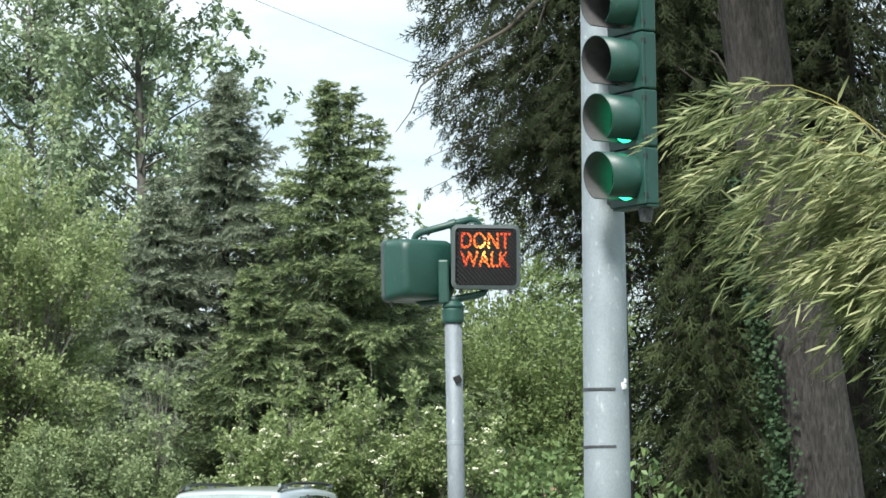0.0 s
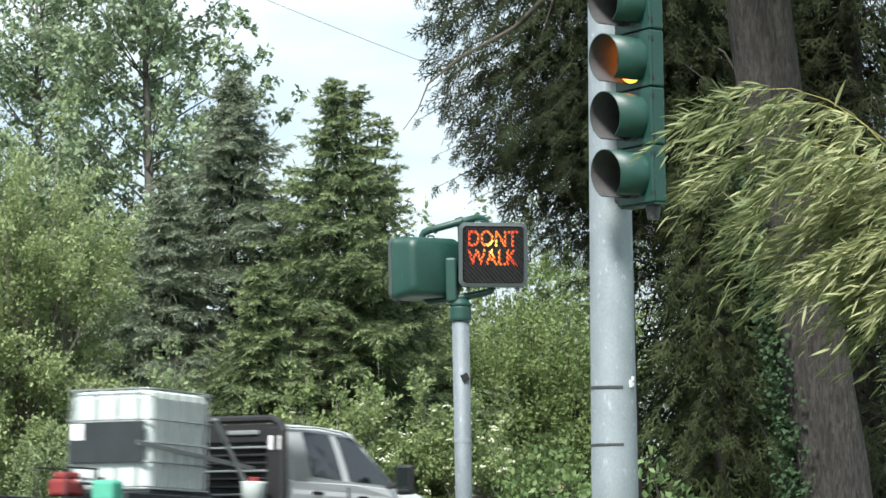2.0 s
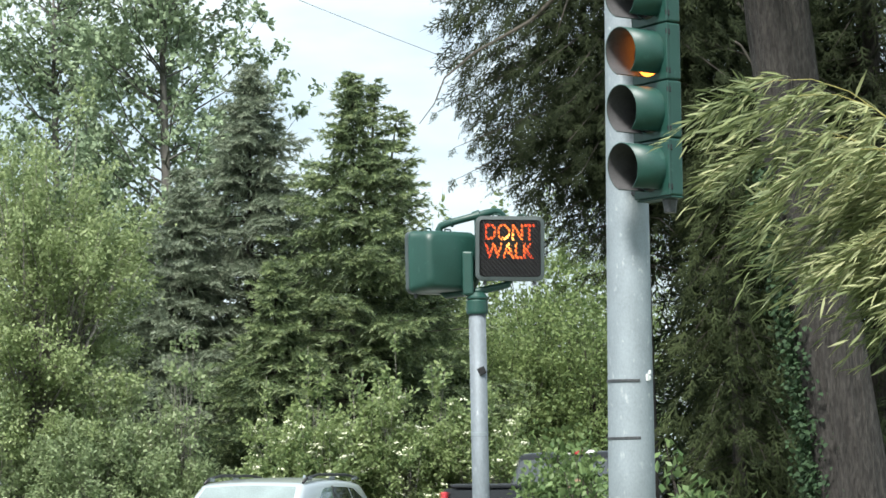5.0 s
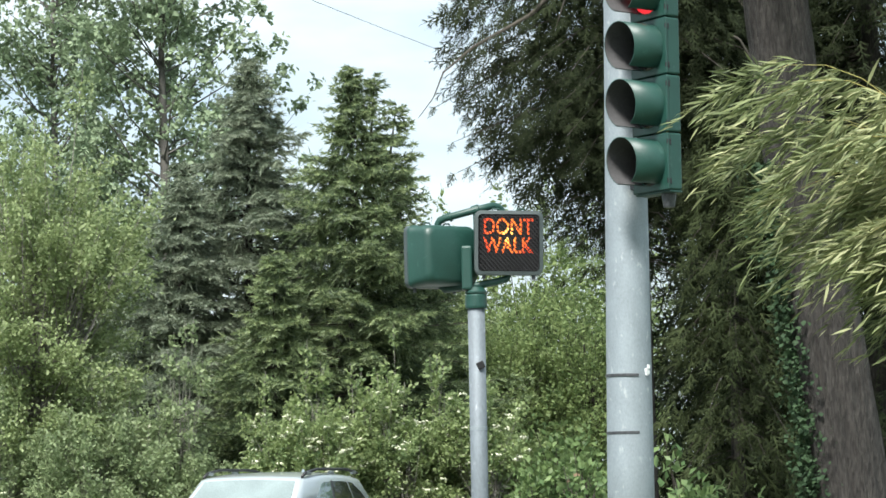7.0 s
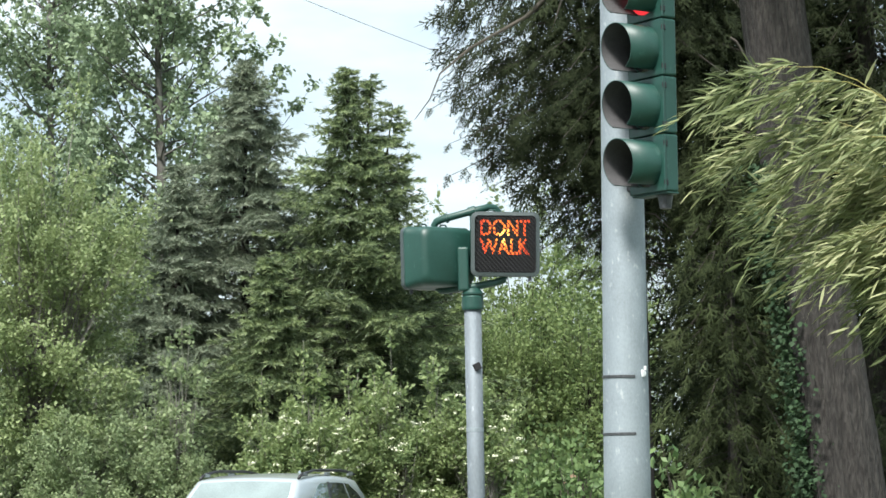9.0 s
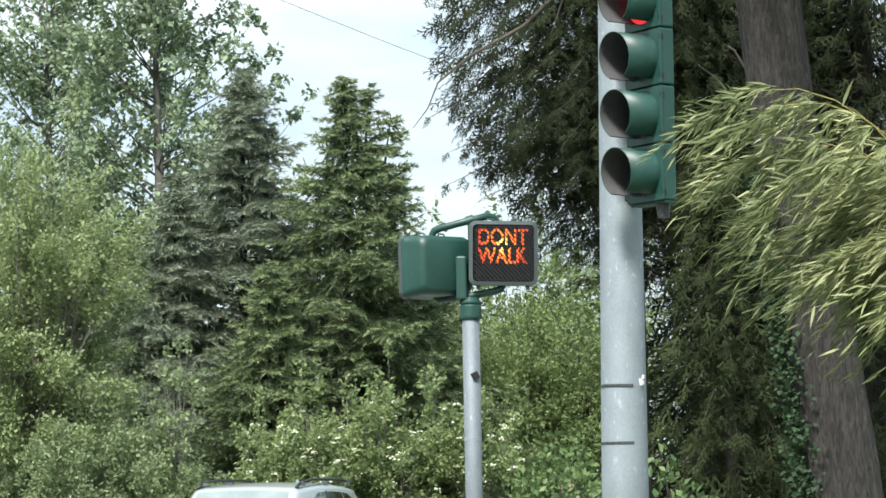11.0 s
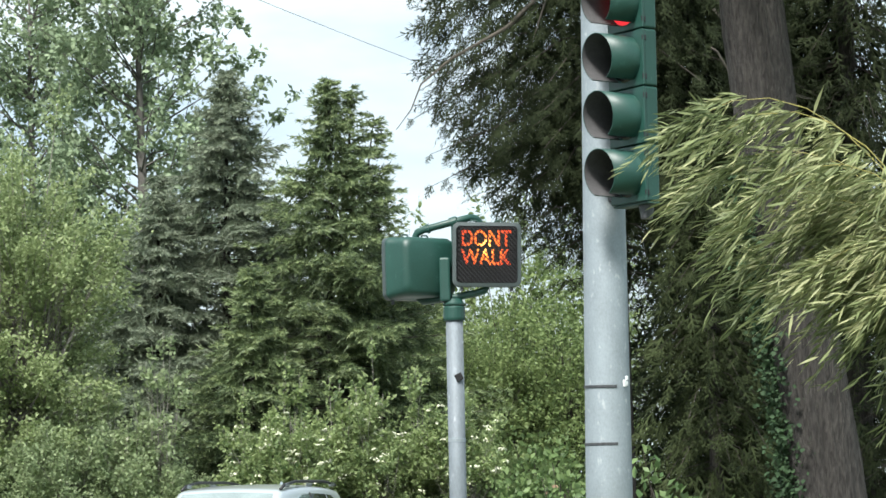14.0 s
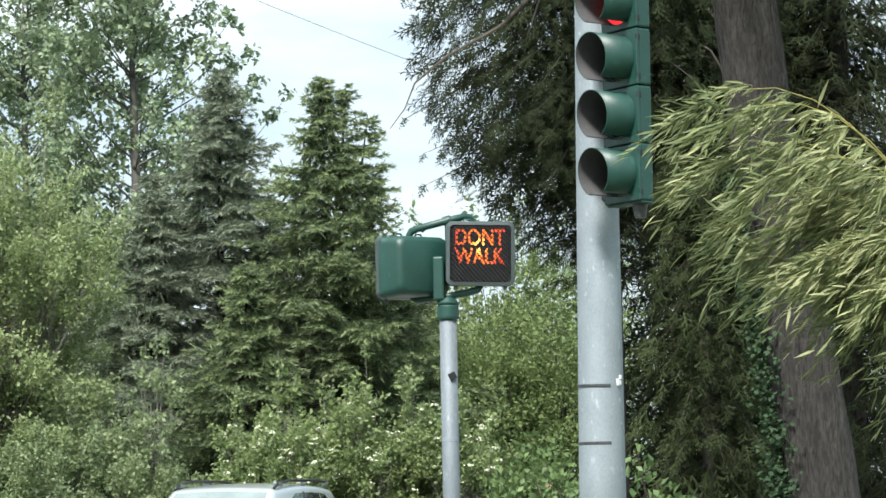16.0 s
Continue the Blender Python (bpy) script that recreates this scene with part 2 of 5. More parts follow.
# ---- the ground: level at the crossing, falling away along the other road ----
ROAD = radians(32)
AHEAD, ASIDE = Vector((math.sin(ROAD), math.cos(ROAD), 0)), Vector((math.cos(ROAD), -math.sin(ROAD), 0))
EDGE = Vector((-0.9, 20.6, 0))
ROAD_Y = [17, 20, 23.2, 26, 28.7, 31.5, 34, 37, 60]
ROAD_Z = [0.18, 0.185, 0.087, -0.099, -0.246, -0.548, -0.674, -0.76, -1.15]
BANK_Y = [20, 30, 60]
BANK_Z = [0.1, -0.33, -0.93]


def gz(x, y):
    """Height of the ground: the lanes fall faster than the verges beside them."""
    across = (x - EDGE.x) * ASIDE.x + (y - EDGE.y) * ASIDE.y
    lanes = float(np.interp(across, [-6.9, -5.9, 0.0, 0.9], [0, 1, 1, 0])) * float(np.interp(y, [6, 14], [0, 1]))
    return (1 - lanes) * float(np.interp(y, BANK_Y, BANK_Z)) + lanes * float(np.interp(y, ROAD_Y, ROAD_Z))


def ground_sheet():
    near = [k * 0.75 for k in range(-22, 31)]
    xs = [-2500, -600, -150, -60, -30, *near, 30, 60, 150, 600, 2500]
    ys = [-2500, -600, -150, -40, -10, 0, 6, *[9 + k * 0.75 for k in range(52)], 50, 60, 80, 150, 600, 2500]
    bm = bmesh.new()
    grid = [[bm.verts.new((x, y, gz(x, y) - 0.07)) for x in xs] for y in ys]
    for r0, r1 in zip(grid, grid[1:]):
        for i in range(len(xs) - 1):
            bm.faces.new((r0[i], r0[i + 1], r1[i + 1], r1[i]))
    tagged(part("ground", bm, "grass"), "rough grass and soil verge under the trees", "ground", kind="structure")


def strip(name, start, ahead, aside, lengths, across, lift, mat, label, category, thick=0.0):
    """A paved strip that follows the ground."""
    bm = bmesh.new()
    rows = []
    for s in lengths:
        row = []
        for a in across:
            a = a if a > -6 or s < 11 or category != "road" else -6 + (a + 6) * max(0.1, 1 - (s - 11) / 2)      # the side road's mouth ends
            p = start + ahead * s + aside * a
            row.append(bm.verts.new((p.x, p.y, gz(p.x, p.y) + lift)))
        rows.append(row)
    for r0, r1 in zip(rows, rows[1:]):
        for i in range(len(across) - 1):
            bm.faces.new((r0[i], r0[i + 1], r1[i + 1], r1[i]))
    if thick:
        ex = bmesh.ops.extrude_face_region(bm, geom=bm.faces[:])
        for v in ex["geom"]:
            if isinstance(v, bmesh.types.BMVert):
                v.co.z -= thick
        bmesh.ops.recalc_face_normals(bm, faces=bm.faces[:])
    return tagged(part(name, bm, mat), label, category, kind="structure")


ground_sheet()
strip("road", EDGE, AHEAD, ASIDE, [-120, -60, -30, -14] + [k * 0.75 - 12 for k in range(62)] + [40, 60, 120, 200], [-9.5, -8.2, -6.9, -6.4, -5.9, -4.5, -3, -1.5, 0], 0.0, "asphalt", "worn grey asphalt road falling away past the crossing", "road")
strip("road_approach", Vector((0, 0, 0)), Vector((-0.34, 0.94, 0)), Vector((0.94, 0.34, 0)), [-80, -20, 0, 10, 20], [-6, -2, 2.6], -0.008, "asphalt", "asphalt approach road at the crossing", "road")
strip("pavement", EDGE, AHEAD, ASIDE, [-4, -2, 0, 2, 4, 6, 8, 10], [0.15, 2.5, 5.6], 0.04, "concrete", "grey concrete pavement at the corner", "pavement", 0.3)
strip("kerb", EDGE, AHEAD, ASIDE, [-4, -2, 0, 2, 4, 6, 8, 10], [0.0, 0.147], 0.05, "concrete", "pale concrete kerb along the road", "kerb", 0.32)


# ---- signal pole with a four-section head ----
def signal_pole():
    pole = thing("signal_pole", "tall galvanised steel signal pole with strapped seams", "signal pole", pose(0.996, 14.8, 0.14, 0, 0.25, 0))
    bm = tube([(0, 0, 0), (0, 0, 1.2), (0, 0, 4.2), (0, 0, 7.4)], [0.150, 0.145, 0.124, 0.104], 40)
    part("shaft", bm, "galvanised", pole, smooth=True)
    part("base_plate", box((0.46, 0.46, 0.03), (0, 0, 0.015), 0.006), "galvanised_dull", pole)
    part("cap", tube([(0, 0, 7.4), (0, 0, 7.43), (0, 0, 7.46)], [0.112, 0.112, 0.05], 24), "galvanised_dull", pole)
    for z, tilt in ((1.741, 0.6), (1.387, -0.5)):
        bm = bmesh.new()
        turn = Matrix.Rotation(radians(tilt), 4, "Y")
        loops = []
        for dz, dr in ((-0.009, 0.002), (-0.007, 0.006), (0.007, 0.006), (0.009, 0.002)):
            loop = []
            for k in range(33):
                a = radians(178 + 112 * k / 32)
                r = 0.1415 + dr
                loop.append(turn @ Vector((r * math.cos(a), r * math.sin(a), dz)))
            loops.append(loop)
        rings = [[bm.verts.new(p) for p in lp] for lp in loops]
        for a, b in zip(rings, rings[1:]):
            for k in range(32):
                bm.faces.new((a[k], a[k + 1], b[k + 1], b[k]))
        part("steel_band", bm, "steel_dark", pole, "dark weathered steel strap", m=pose(0, 0, z))
    # torn sticker remains on the edge
    bm = bmesh.new()
    rng = random.Random(4)
    for k in range(7):
        a, z = radians(318 + rng.uniform(-6, 6)), 1.775 + rng.uniform(-0.03, 0.03)
        box((0.012, 0.02, 0.026), (0, 0, 0), 0.003, 1, bm)
        bmesh.ops.transform(bm, matrix=Matrix.Translation((0.145 * math.cos(a), 0.145 * math.sin(a), z)) @ Matrix.Rotation(a, 4, "Z"), verts=bm.verts[-24:])
    part("sticker_remains", bm, "white_label", pole, "torn white sticker remains")
    return pole


FACING = 56.0      # the head looks this far to the left of the camera
PITCH = 0.3555
HEAD = Vector((1.138, 14.42, 0))
LENS_Y = -0.012
LENS_Z = [4.225, 3.8695, 3.514, 3.1585]


def signal_head():
    head = thing("traffic_signal", "four-section green traffic signal with deep visors on a pole", "traffic signal",
                 pose(HEAD.x, HEAD.y, 0, 0, 0.2, -FACING))
    # here the face looks along -y of the head
    lenses = []
    for z, colour in zip(LENS_Z, ("red", "amber", "green", "green")):
        sec = part("section", box((0.335, 0.10, PITCH - 0.004), (0, 0.05, z), 0.014, 3), "green", head)
        bm = box((0.345, 0.018, PITCH - 0.008), (0, -0.006, z), 0.006, 2)
        part("door", bm, "green", sec)
        for sx in (-0.165, 0.165):
            for dz in (-0.12, 0.12):
                part("latch", box((0.014, 0.03, 0.035), (sx, 0.0, z + dz), 0.003, 1), "black", sec)
        # visor: a tunnel open along its underside, longer above
        bm = bmesh.new()
        n = 44
        a0, a1 = radians(-62), radians(242)
        outer, inner = [], []
        for r, store in ((0.149, outer), (0.144, inner)):
            for k in range(n + 1):
                a = a0 + (a1 - a0) * k / n
                c, s = r * math.cos(a), r * math.sin(a)
                reach = 0.236 + 0.02 * (s / 0.15)
                store.append((bm.verts.new((c, -0.012, z + s)), bm.verts.new((c, -reach, z + s))))
        for k in range(n):
            bm.faces.new((outer[k][0], outer[k + 1][0], outer[k + 1][1], outer[k][1]))
            bm.faces.new((inner[k + 1][0], inner[k][0], inner[k][1], inner[k + 1][1]))
            bm.faces.new((outer[k][1], outer[k + 1][1], inner[k + 1][1], inner[k][1]))
        for k in (0, n):
            bm.faces.new((outer[k][0], outer[k][1], inner[k][1], inner[k][0]))
        visor = part("visor", bm, "green", sec, "green visor, matt black inside", smooth=False)
        visor.data.materials.append(M["visor_black"])
        for i, f in enumerate(visor.data.polygons):
            f.use_smooth = True
            if i < 3 * n and i % 3 == 1:
                f.material_index = 1
        # the lens turns its lit or its dark face forward
        bm = bmesh.new()
        for sgn in (-1, 1):
            rings = []
            for r, d in ((0.141, 0.002), (0.12, 0.008), (0.08, 0.014), (0.04, 0.017)):
                rings.append([bm.verts.new((r * math.cos(math.tau * k / 32), sgn * d, r * math.sin(math.tau * k / 32))) for k in range(32)])
            for a, b in zip(rings, rings[1:]):
                for k in range(32):
                    bm.faces.new((a[k], a[(k + 1) % 32], b[(k + 1) % 32], b[k]))
            bm.faces.new(rings[-1])
        bmesh.ops.recalc_face_normals(bm, faces=bm.faces[:])
        lens = part("lens", bm, colour + "_glow", head, colour + " round signal lens", m=pose(0, LENS_Y, z), smooth=True)
        lens.data.materials.append(M["lens_dark"])
        for f in lens.data.polygons:
            f.material_index = 1 if f.center.y > 0 else 0
        lenses.append((lens, z))
    # clamps to the pole and the stub under the head
    for z in LENS_Z[0] + 0.05, LENS_Z[3] - 0.10:
        part("bracket", box((0.34, 0.08, 0.07), (-0.20, 0.085, z), 0.012), "steel_dark", head)
    part("end_cap", tube([(0.07, 0.07, LENS_Z[3] - 0.27), (0.07, 0.07, LENS_Z[3] - 0.17)], [0.035, 0.05], 14), "steel_dark", head)
    part("bottom_plate", box((0.33, 0.10, 0.012), (0, 0.05, LENS_Z[3] - PITCH / 2 - 0.004), 0.004), "green", head)
    return lenses


# ---- pedestrian signal post ----
def text_mesh(name, words, size, mat, parent, m, depth=0.002, squeeze=1.0):
    cu = bpy.data.curves.new("scratch", "FONT")
    cu.body, cu.size, cu.extrude, cu.align_x = words, size, depth, "CENTER"
    cu.offset = 0.002
    tmp = new("scratch", cu)
    me = bpy.data.meshes.new_from_object(tmp)
    bpy.data.objects.remove(tmp)
    me.materials.clear()
    me.materials.append(M[mat])
    me.transform(Matrix.Diagonal((squeeze, 1, 1, 1)))
    ob = new(name, me)
    ob.parent, ob.matrix_basis = parent, m
    return ob


def ped_case(head, w, h, d):
    """A rounded case whose front looks along -y."""
    loops = []
    for y, k, r in ((0.0, 1.0, 0.045), (0.02, 1.0, 0.045), (0.03, 0.97, 0.05), (d * 0.75, 0.95, 0.06), (d * 0.93, 0.90, 0.07), (d, 0.78, 0.07)):
        loops.append([(a, y, b) for a, b in rounded(w * k, h * k, r, 5)])
    part("case", loft(loops), "green", head, smooth=True)
    outer = [(a, b) for a, b in rounded(w, h, 0.045, 5)]
    inner = [(a, b) for a, b in rounded(w - 0.05, h - 0.05, 0.028, 5)]
    bm = bmesh.new()
    rings = [[bm.verts.new((a, y, b)) for a, b in ring] for ring, y in ((outer, 0.0), (outer, -0.035), (inner, -0.04), (inner, 0.0))]
    n = len(outer)
    for a, b in zip(rings, rings[1:]):
        for k in range(n):
            bm.faces.new((a[k], a[(k + 1) % n], b[(k + 1) % n], b[k]))
    bmesh.ops.recalc_face_normals(bm, faces=bm.faces[:])
    part("front_frame", bm, "frame_grey", head, "dark worn front frame")
    part("face_panel", box((w - 0.05, 0.006, h - 0.05), (0, -0.004, 0)), "black", head, "black face panel")
    # slanting egg-crate baffle in front of the face
    iw, ih, step = w - 0.055, h - 0.055, 0.028
    for slope in (1, -1):
        k = -ih
        while k < iw + ih:
            pts = []
            for i in range(33):
                z = -ih / 2 + ih * i / 32
                x = -iw / 2 + k + slope * (z + (ih / 2 if slope > 0 else -ih / 2)) * 0.9
                if abs(x) <= iw / 2:
                    pts.append((x, z))
            if len(pts) > 2:
                (xa, za), (xb, zb) = pts[0], pts[-1]
                bm = bmesh.new()
                v = [bm.verts.new(p) for p in ((xa, -0.016, za), (xb, -0.016, zb), (xb, -0.034, zb), (xa, -0.034, za),
                                               (xa + 0.0075, -0.016, za), (xb + 0.0075, -0.016, zb), (xb + 0.0075, -0.034, zb), (xa + 0.0075, -0.034, za))]
                for q in ((0, 1, 2, 3), (7, 6, 5, 4), (3, 2, 6, 7), (0, 4, 5, 1)):
                    bm.faces.new([v[j] for j in q])
                part("baffle_slat", bm, "black", head)
            k += step
    for sx in (-w * 0.36, w * 0.36):
        part("hinge", tube([(sx, -0.01, -h / 2 - 0.028), (sx, -0.01, -h / 2 + 0.01)], 0.012, 10), "steel_dark", head)
        part("eye_bolt", tube([(sx * 0.5 - 0.03, 0.03, h / 2), (sx * 0.5 - 0.02, 0.03, h / 2 + 0.018), (sx * 0.5 + 0.02, 0.03, h / 2 + 0.018), (sx * 0.5 + 0.03, 0.03, h / 2)], 0.006, 8), "green", head)


def ped_signal():
    post = thing("pedestrian_signal_post", "slim galvanised post with green collar for pedestrian signals", "signal post", pose(0.074, 16.0, 0.14, 0, -0.3, 0))
    part("post", tube([(0, 0, 0), (0, 0, 1.0), (0, 0, 2.28)], 0.058, 24), "galvanised_dull", post, smooth=True)
    part("base_plate", box((0.3, 0.3, 0.02), (0, 0, 0.01), 0.004), "galvanised_dull", post)
    part("collar", tube([(0, 0, 2.255), (0, 0, 2.27), (0, 0, 2.34), (0, 0, 2.35), (0, 0, 2.36), (0, 0, 2.37), (0, 0, 2.40)], [0.07, 0.074, 0.074, 0.066, 0.074, 0.074, 0.05], 24), "green", post, "green painted collar")
    part("riser", box((0.075, 0.085, 0.30), (-0.058, -0.02, 2.53), 0.015), "green", post, "green bracket column")
    part("riser_tube", tube([(0.015, 0.02, 2.6), (0.015, 0.02, 2.95)], 0.024, 14), "green", post)
    part("upper_arm", tube([(-0.25, 0.10, 2.79), (-0.25, 0.10, 2.845), (-0.237, 0.095, 2.868), (-0.20, 0.08, 2.882), (0.01, 0.02, 2.928), (0.125, 0.05, 2.958), (0.165, 0.08, 2.953), (0.187, 0.09, 2.93), (0.19, 0.09, 2.88)], 0.025, 14), "green", post, "green tubular arm", smooth=True)
    part("arm_coupling", tube([(-0.016, 0.028, 2.921), (0.032, 0.02, 2.934)], 0.034, 14), "green", post)
    part("arm_ring", tube([(-0.172, 0.072, 2.887), (-0.158, 0.068, 2.891)], 0.033, 14), "green", post)
    part("lower_arm", tube([(-0.24, 0.10, 2.47), (-0.24, 0.10, 2.42), (-0.21, 0.09, 2.395), (0, 0.0, 2.41), (0.15, -0.02, 2.435), (0.205, -0.02, 2.45), (0.222, 0.0, 2.48), (0.222, 0.02, 2.54)], 0.025, 14), "green", post, "green tubular arm", smooth=True)
    part("wire_clamp", box((0.05, 0.02, 0.05), (0, 0, 0), 0.004), "black", post, "small black clamp", m=pose(0.022, -0.056, 1.87, 0, -25, 15))
    part("tape_ring", tube([(0, 0, 1.435), (0, 0, 1.462)], 0.0595, 24), "galvanised", post, "pale worn tape ring", m=pose(0, 0, 0, 0, 0, 0))

    w, h, d = 0.465, 0.437, 0.17
    lit = thing("pedestrian_signal", "green pedestrian signal lit with orange DONT WALK letters", "pedestrian signal", pose(0.286, 15.96, 2.832, -0.5, 0.9, 4), group="pedestrian signals")
    ped_case(lit, w, h, d)
    text_mesh("letters", "DONT", 0.152, "letter_glow", lit, pose(-0.004, -0.009, 0.062, 90, 0, 0), squeeze=0.76)
    text_mesh("letters", "WALK", 0.152, "letter_glow_low", lit, pose(-0.004, -0.009, -0.066, 90, 0, 0), squeeze=0.76)
    dark = thing("pedestrian_signal", "green pedestrian signal seen from behind, weathered rounded case", "pedestrian signal", pose(-0.215, 16.11, 2.755, 0, 0.8, -143), group="pedestrian signals")
    ped_case(dark, w, h - 0.01, d + 0.05)


# ---- plants ----
def place(template, faces, bases, frames_, scales):
    """Copies of a small template: bases (n,3), frames_ (n,3,3) with columns x y z, scales (n,)."""
    t = np.asarray(template, float)
    v = np.einsum("nij,kj->nki", frames_, t) * scales[:, None, None] + bases[:, None, :]
    f = np.asarray(faces)[None] + (np.arange(len(bases)) * len(t))[:, None, None]
    return v.reshape(-1, 3), f.reshape(-1, f.shape[-1])


def axes(y, spin, rng):
    """Frames whose y column is the direction given, turned by spin about it."""
    y = y / np.maximum(np.linalg.norm(y, axis=1, keepdims=True), 1e-6)
    ref = np.tile([0.0, 0.0, 1.0], (len(y), 1))
    ref[np.abs(y[:, 2]) > 0.95] = (1, 0, 0)
    x = np.cross(y, ref)
    x /= np.linalg.norm(x, axis=1, keepdims=True)
    z = np.cross(x, y)
    c, s = np.cos(spin)[:, None], np.sin(spin)[:, None]
    return np.stack([x * c + z * s, y, z * c - x * s], axis=2)


LEAF = [(0, 0, 0), (-0.30, 0.45, 0.08), (0, 1, -0.05), (0.30, 0.45, 0.08)]
LEAF_F = [(0, 1, 2), (0, 2, 3)]
BAMBOO_LEAF = [(0, 0, 0), (-0.055, 0.3, 0.01), (0.055, 0.3, 0.01), (-0.045, 0.65, -0.04), (0.045, 0.65, -0.04), (0, 1, -0.14)]
BAMBOO_F = [(0, 1, 2), (1, 3, 2), (2, 3, 4), (3, 5, 4)]


def tuft(rng, n, spread, width):
    """A needle tuft: n thin triangles round the twig's own direction y."""
    v, f = [], []
    for k in range(n):
        a = math.tau * k / n + rng.uniform(-0.4, 0.4)
        s = rng.uniform(0.0, 0.45)
        out = Vector((math.cos(a) * spread, 1.0, math.sin(a) * spread)) * rng.uniform(0.7, 1.1)
        side = Vector((-math.sin(a), 0.1, math.cos(a))) * width
        b = Vector((0, s, 0))
        v += [b - side, b + side, b + out * (1 - s * 0.5)]
        f.append((3 * k, 3 * k + 1, 3 * k + 2))
    return v, f


def sprig(rng, fans=3):
    """A flat drooping cedar spray in the plane x-y: side sprays that fork once more."""
    v, f = [], []

    def blade(x0, y0, x1, y1, w, dip):
        dx, dy = x1 - x0, y1 - y0
        d = math.hypot(dx, dy)
        nx, ny = -dy / d * w, dx / d * w
        i = len(v)
        v.extend([(x0 - nx, y0 - ny, 0), (x0 + nx, y0 + ny, 0), (x1, y1, dip)])
        f.append((i, i + 1, i + 2))

    for k in range(fans * 2):
        s = k / (fans * 2) * 0.78
        sgn = 1 if k % 2 else -1
        ln = (0.50 - 0.36 * s) * rng.uniform(0.7, 1.2)
        ex, ey = sgn * ln * 0.66, s + ln * 0.72
        blade(0, s, ex, ey, 0.026, -0.12 * ln)
        blade(ex * 0.4, s + (ey - s) * 0.4, ex * 0.45 + sgn * 0.02, s + (ey - s) * 0.5 + ln * 0.42, 0.022, -0.08 * ln)
        blade(ex * 0.5, s + (ey - s) * 0.5, ex * 0.6 + sgn * ln * 0.34, s + (ey - s) * 0.6 + 0.02, 0.022, -0.1 * ln)
    blade(0, 0.0, 0, 1.05, 0.03, -0.06)
    return v, f


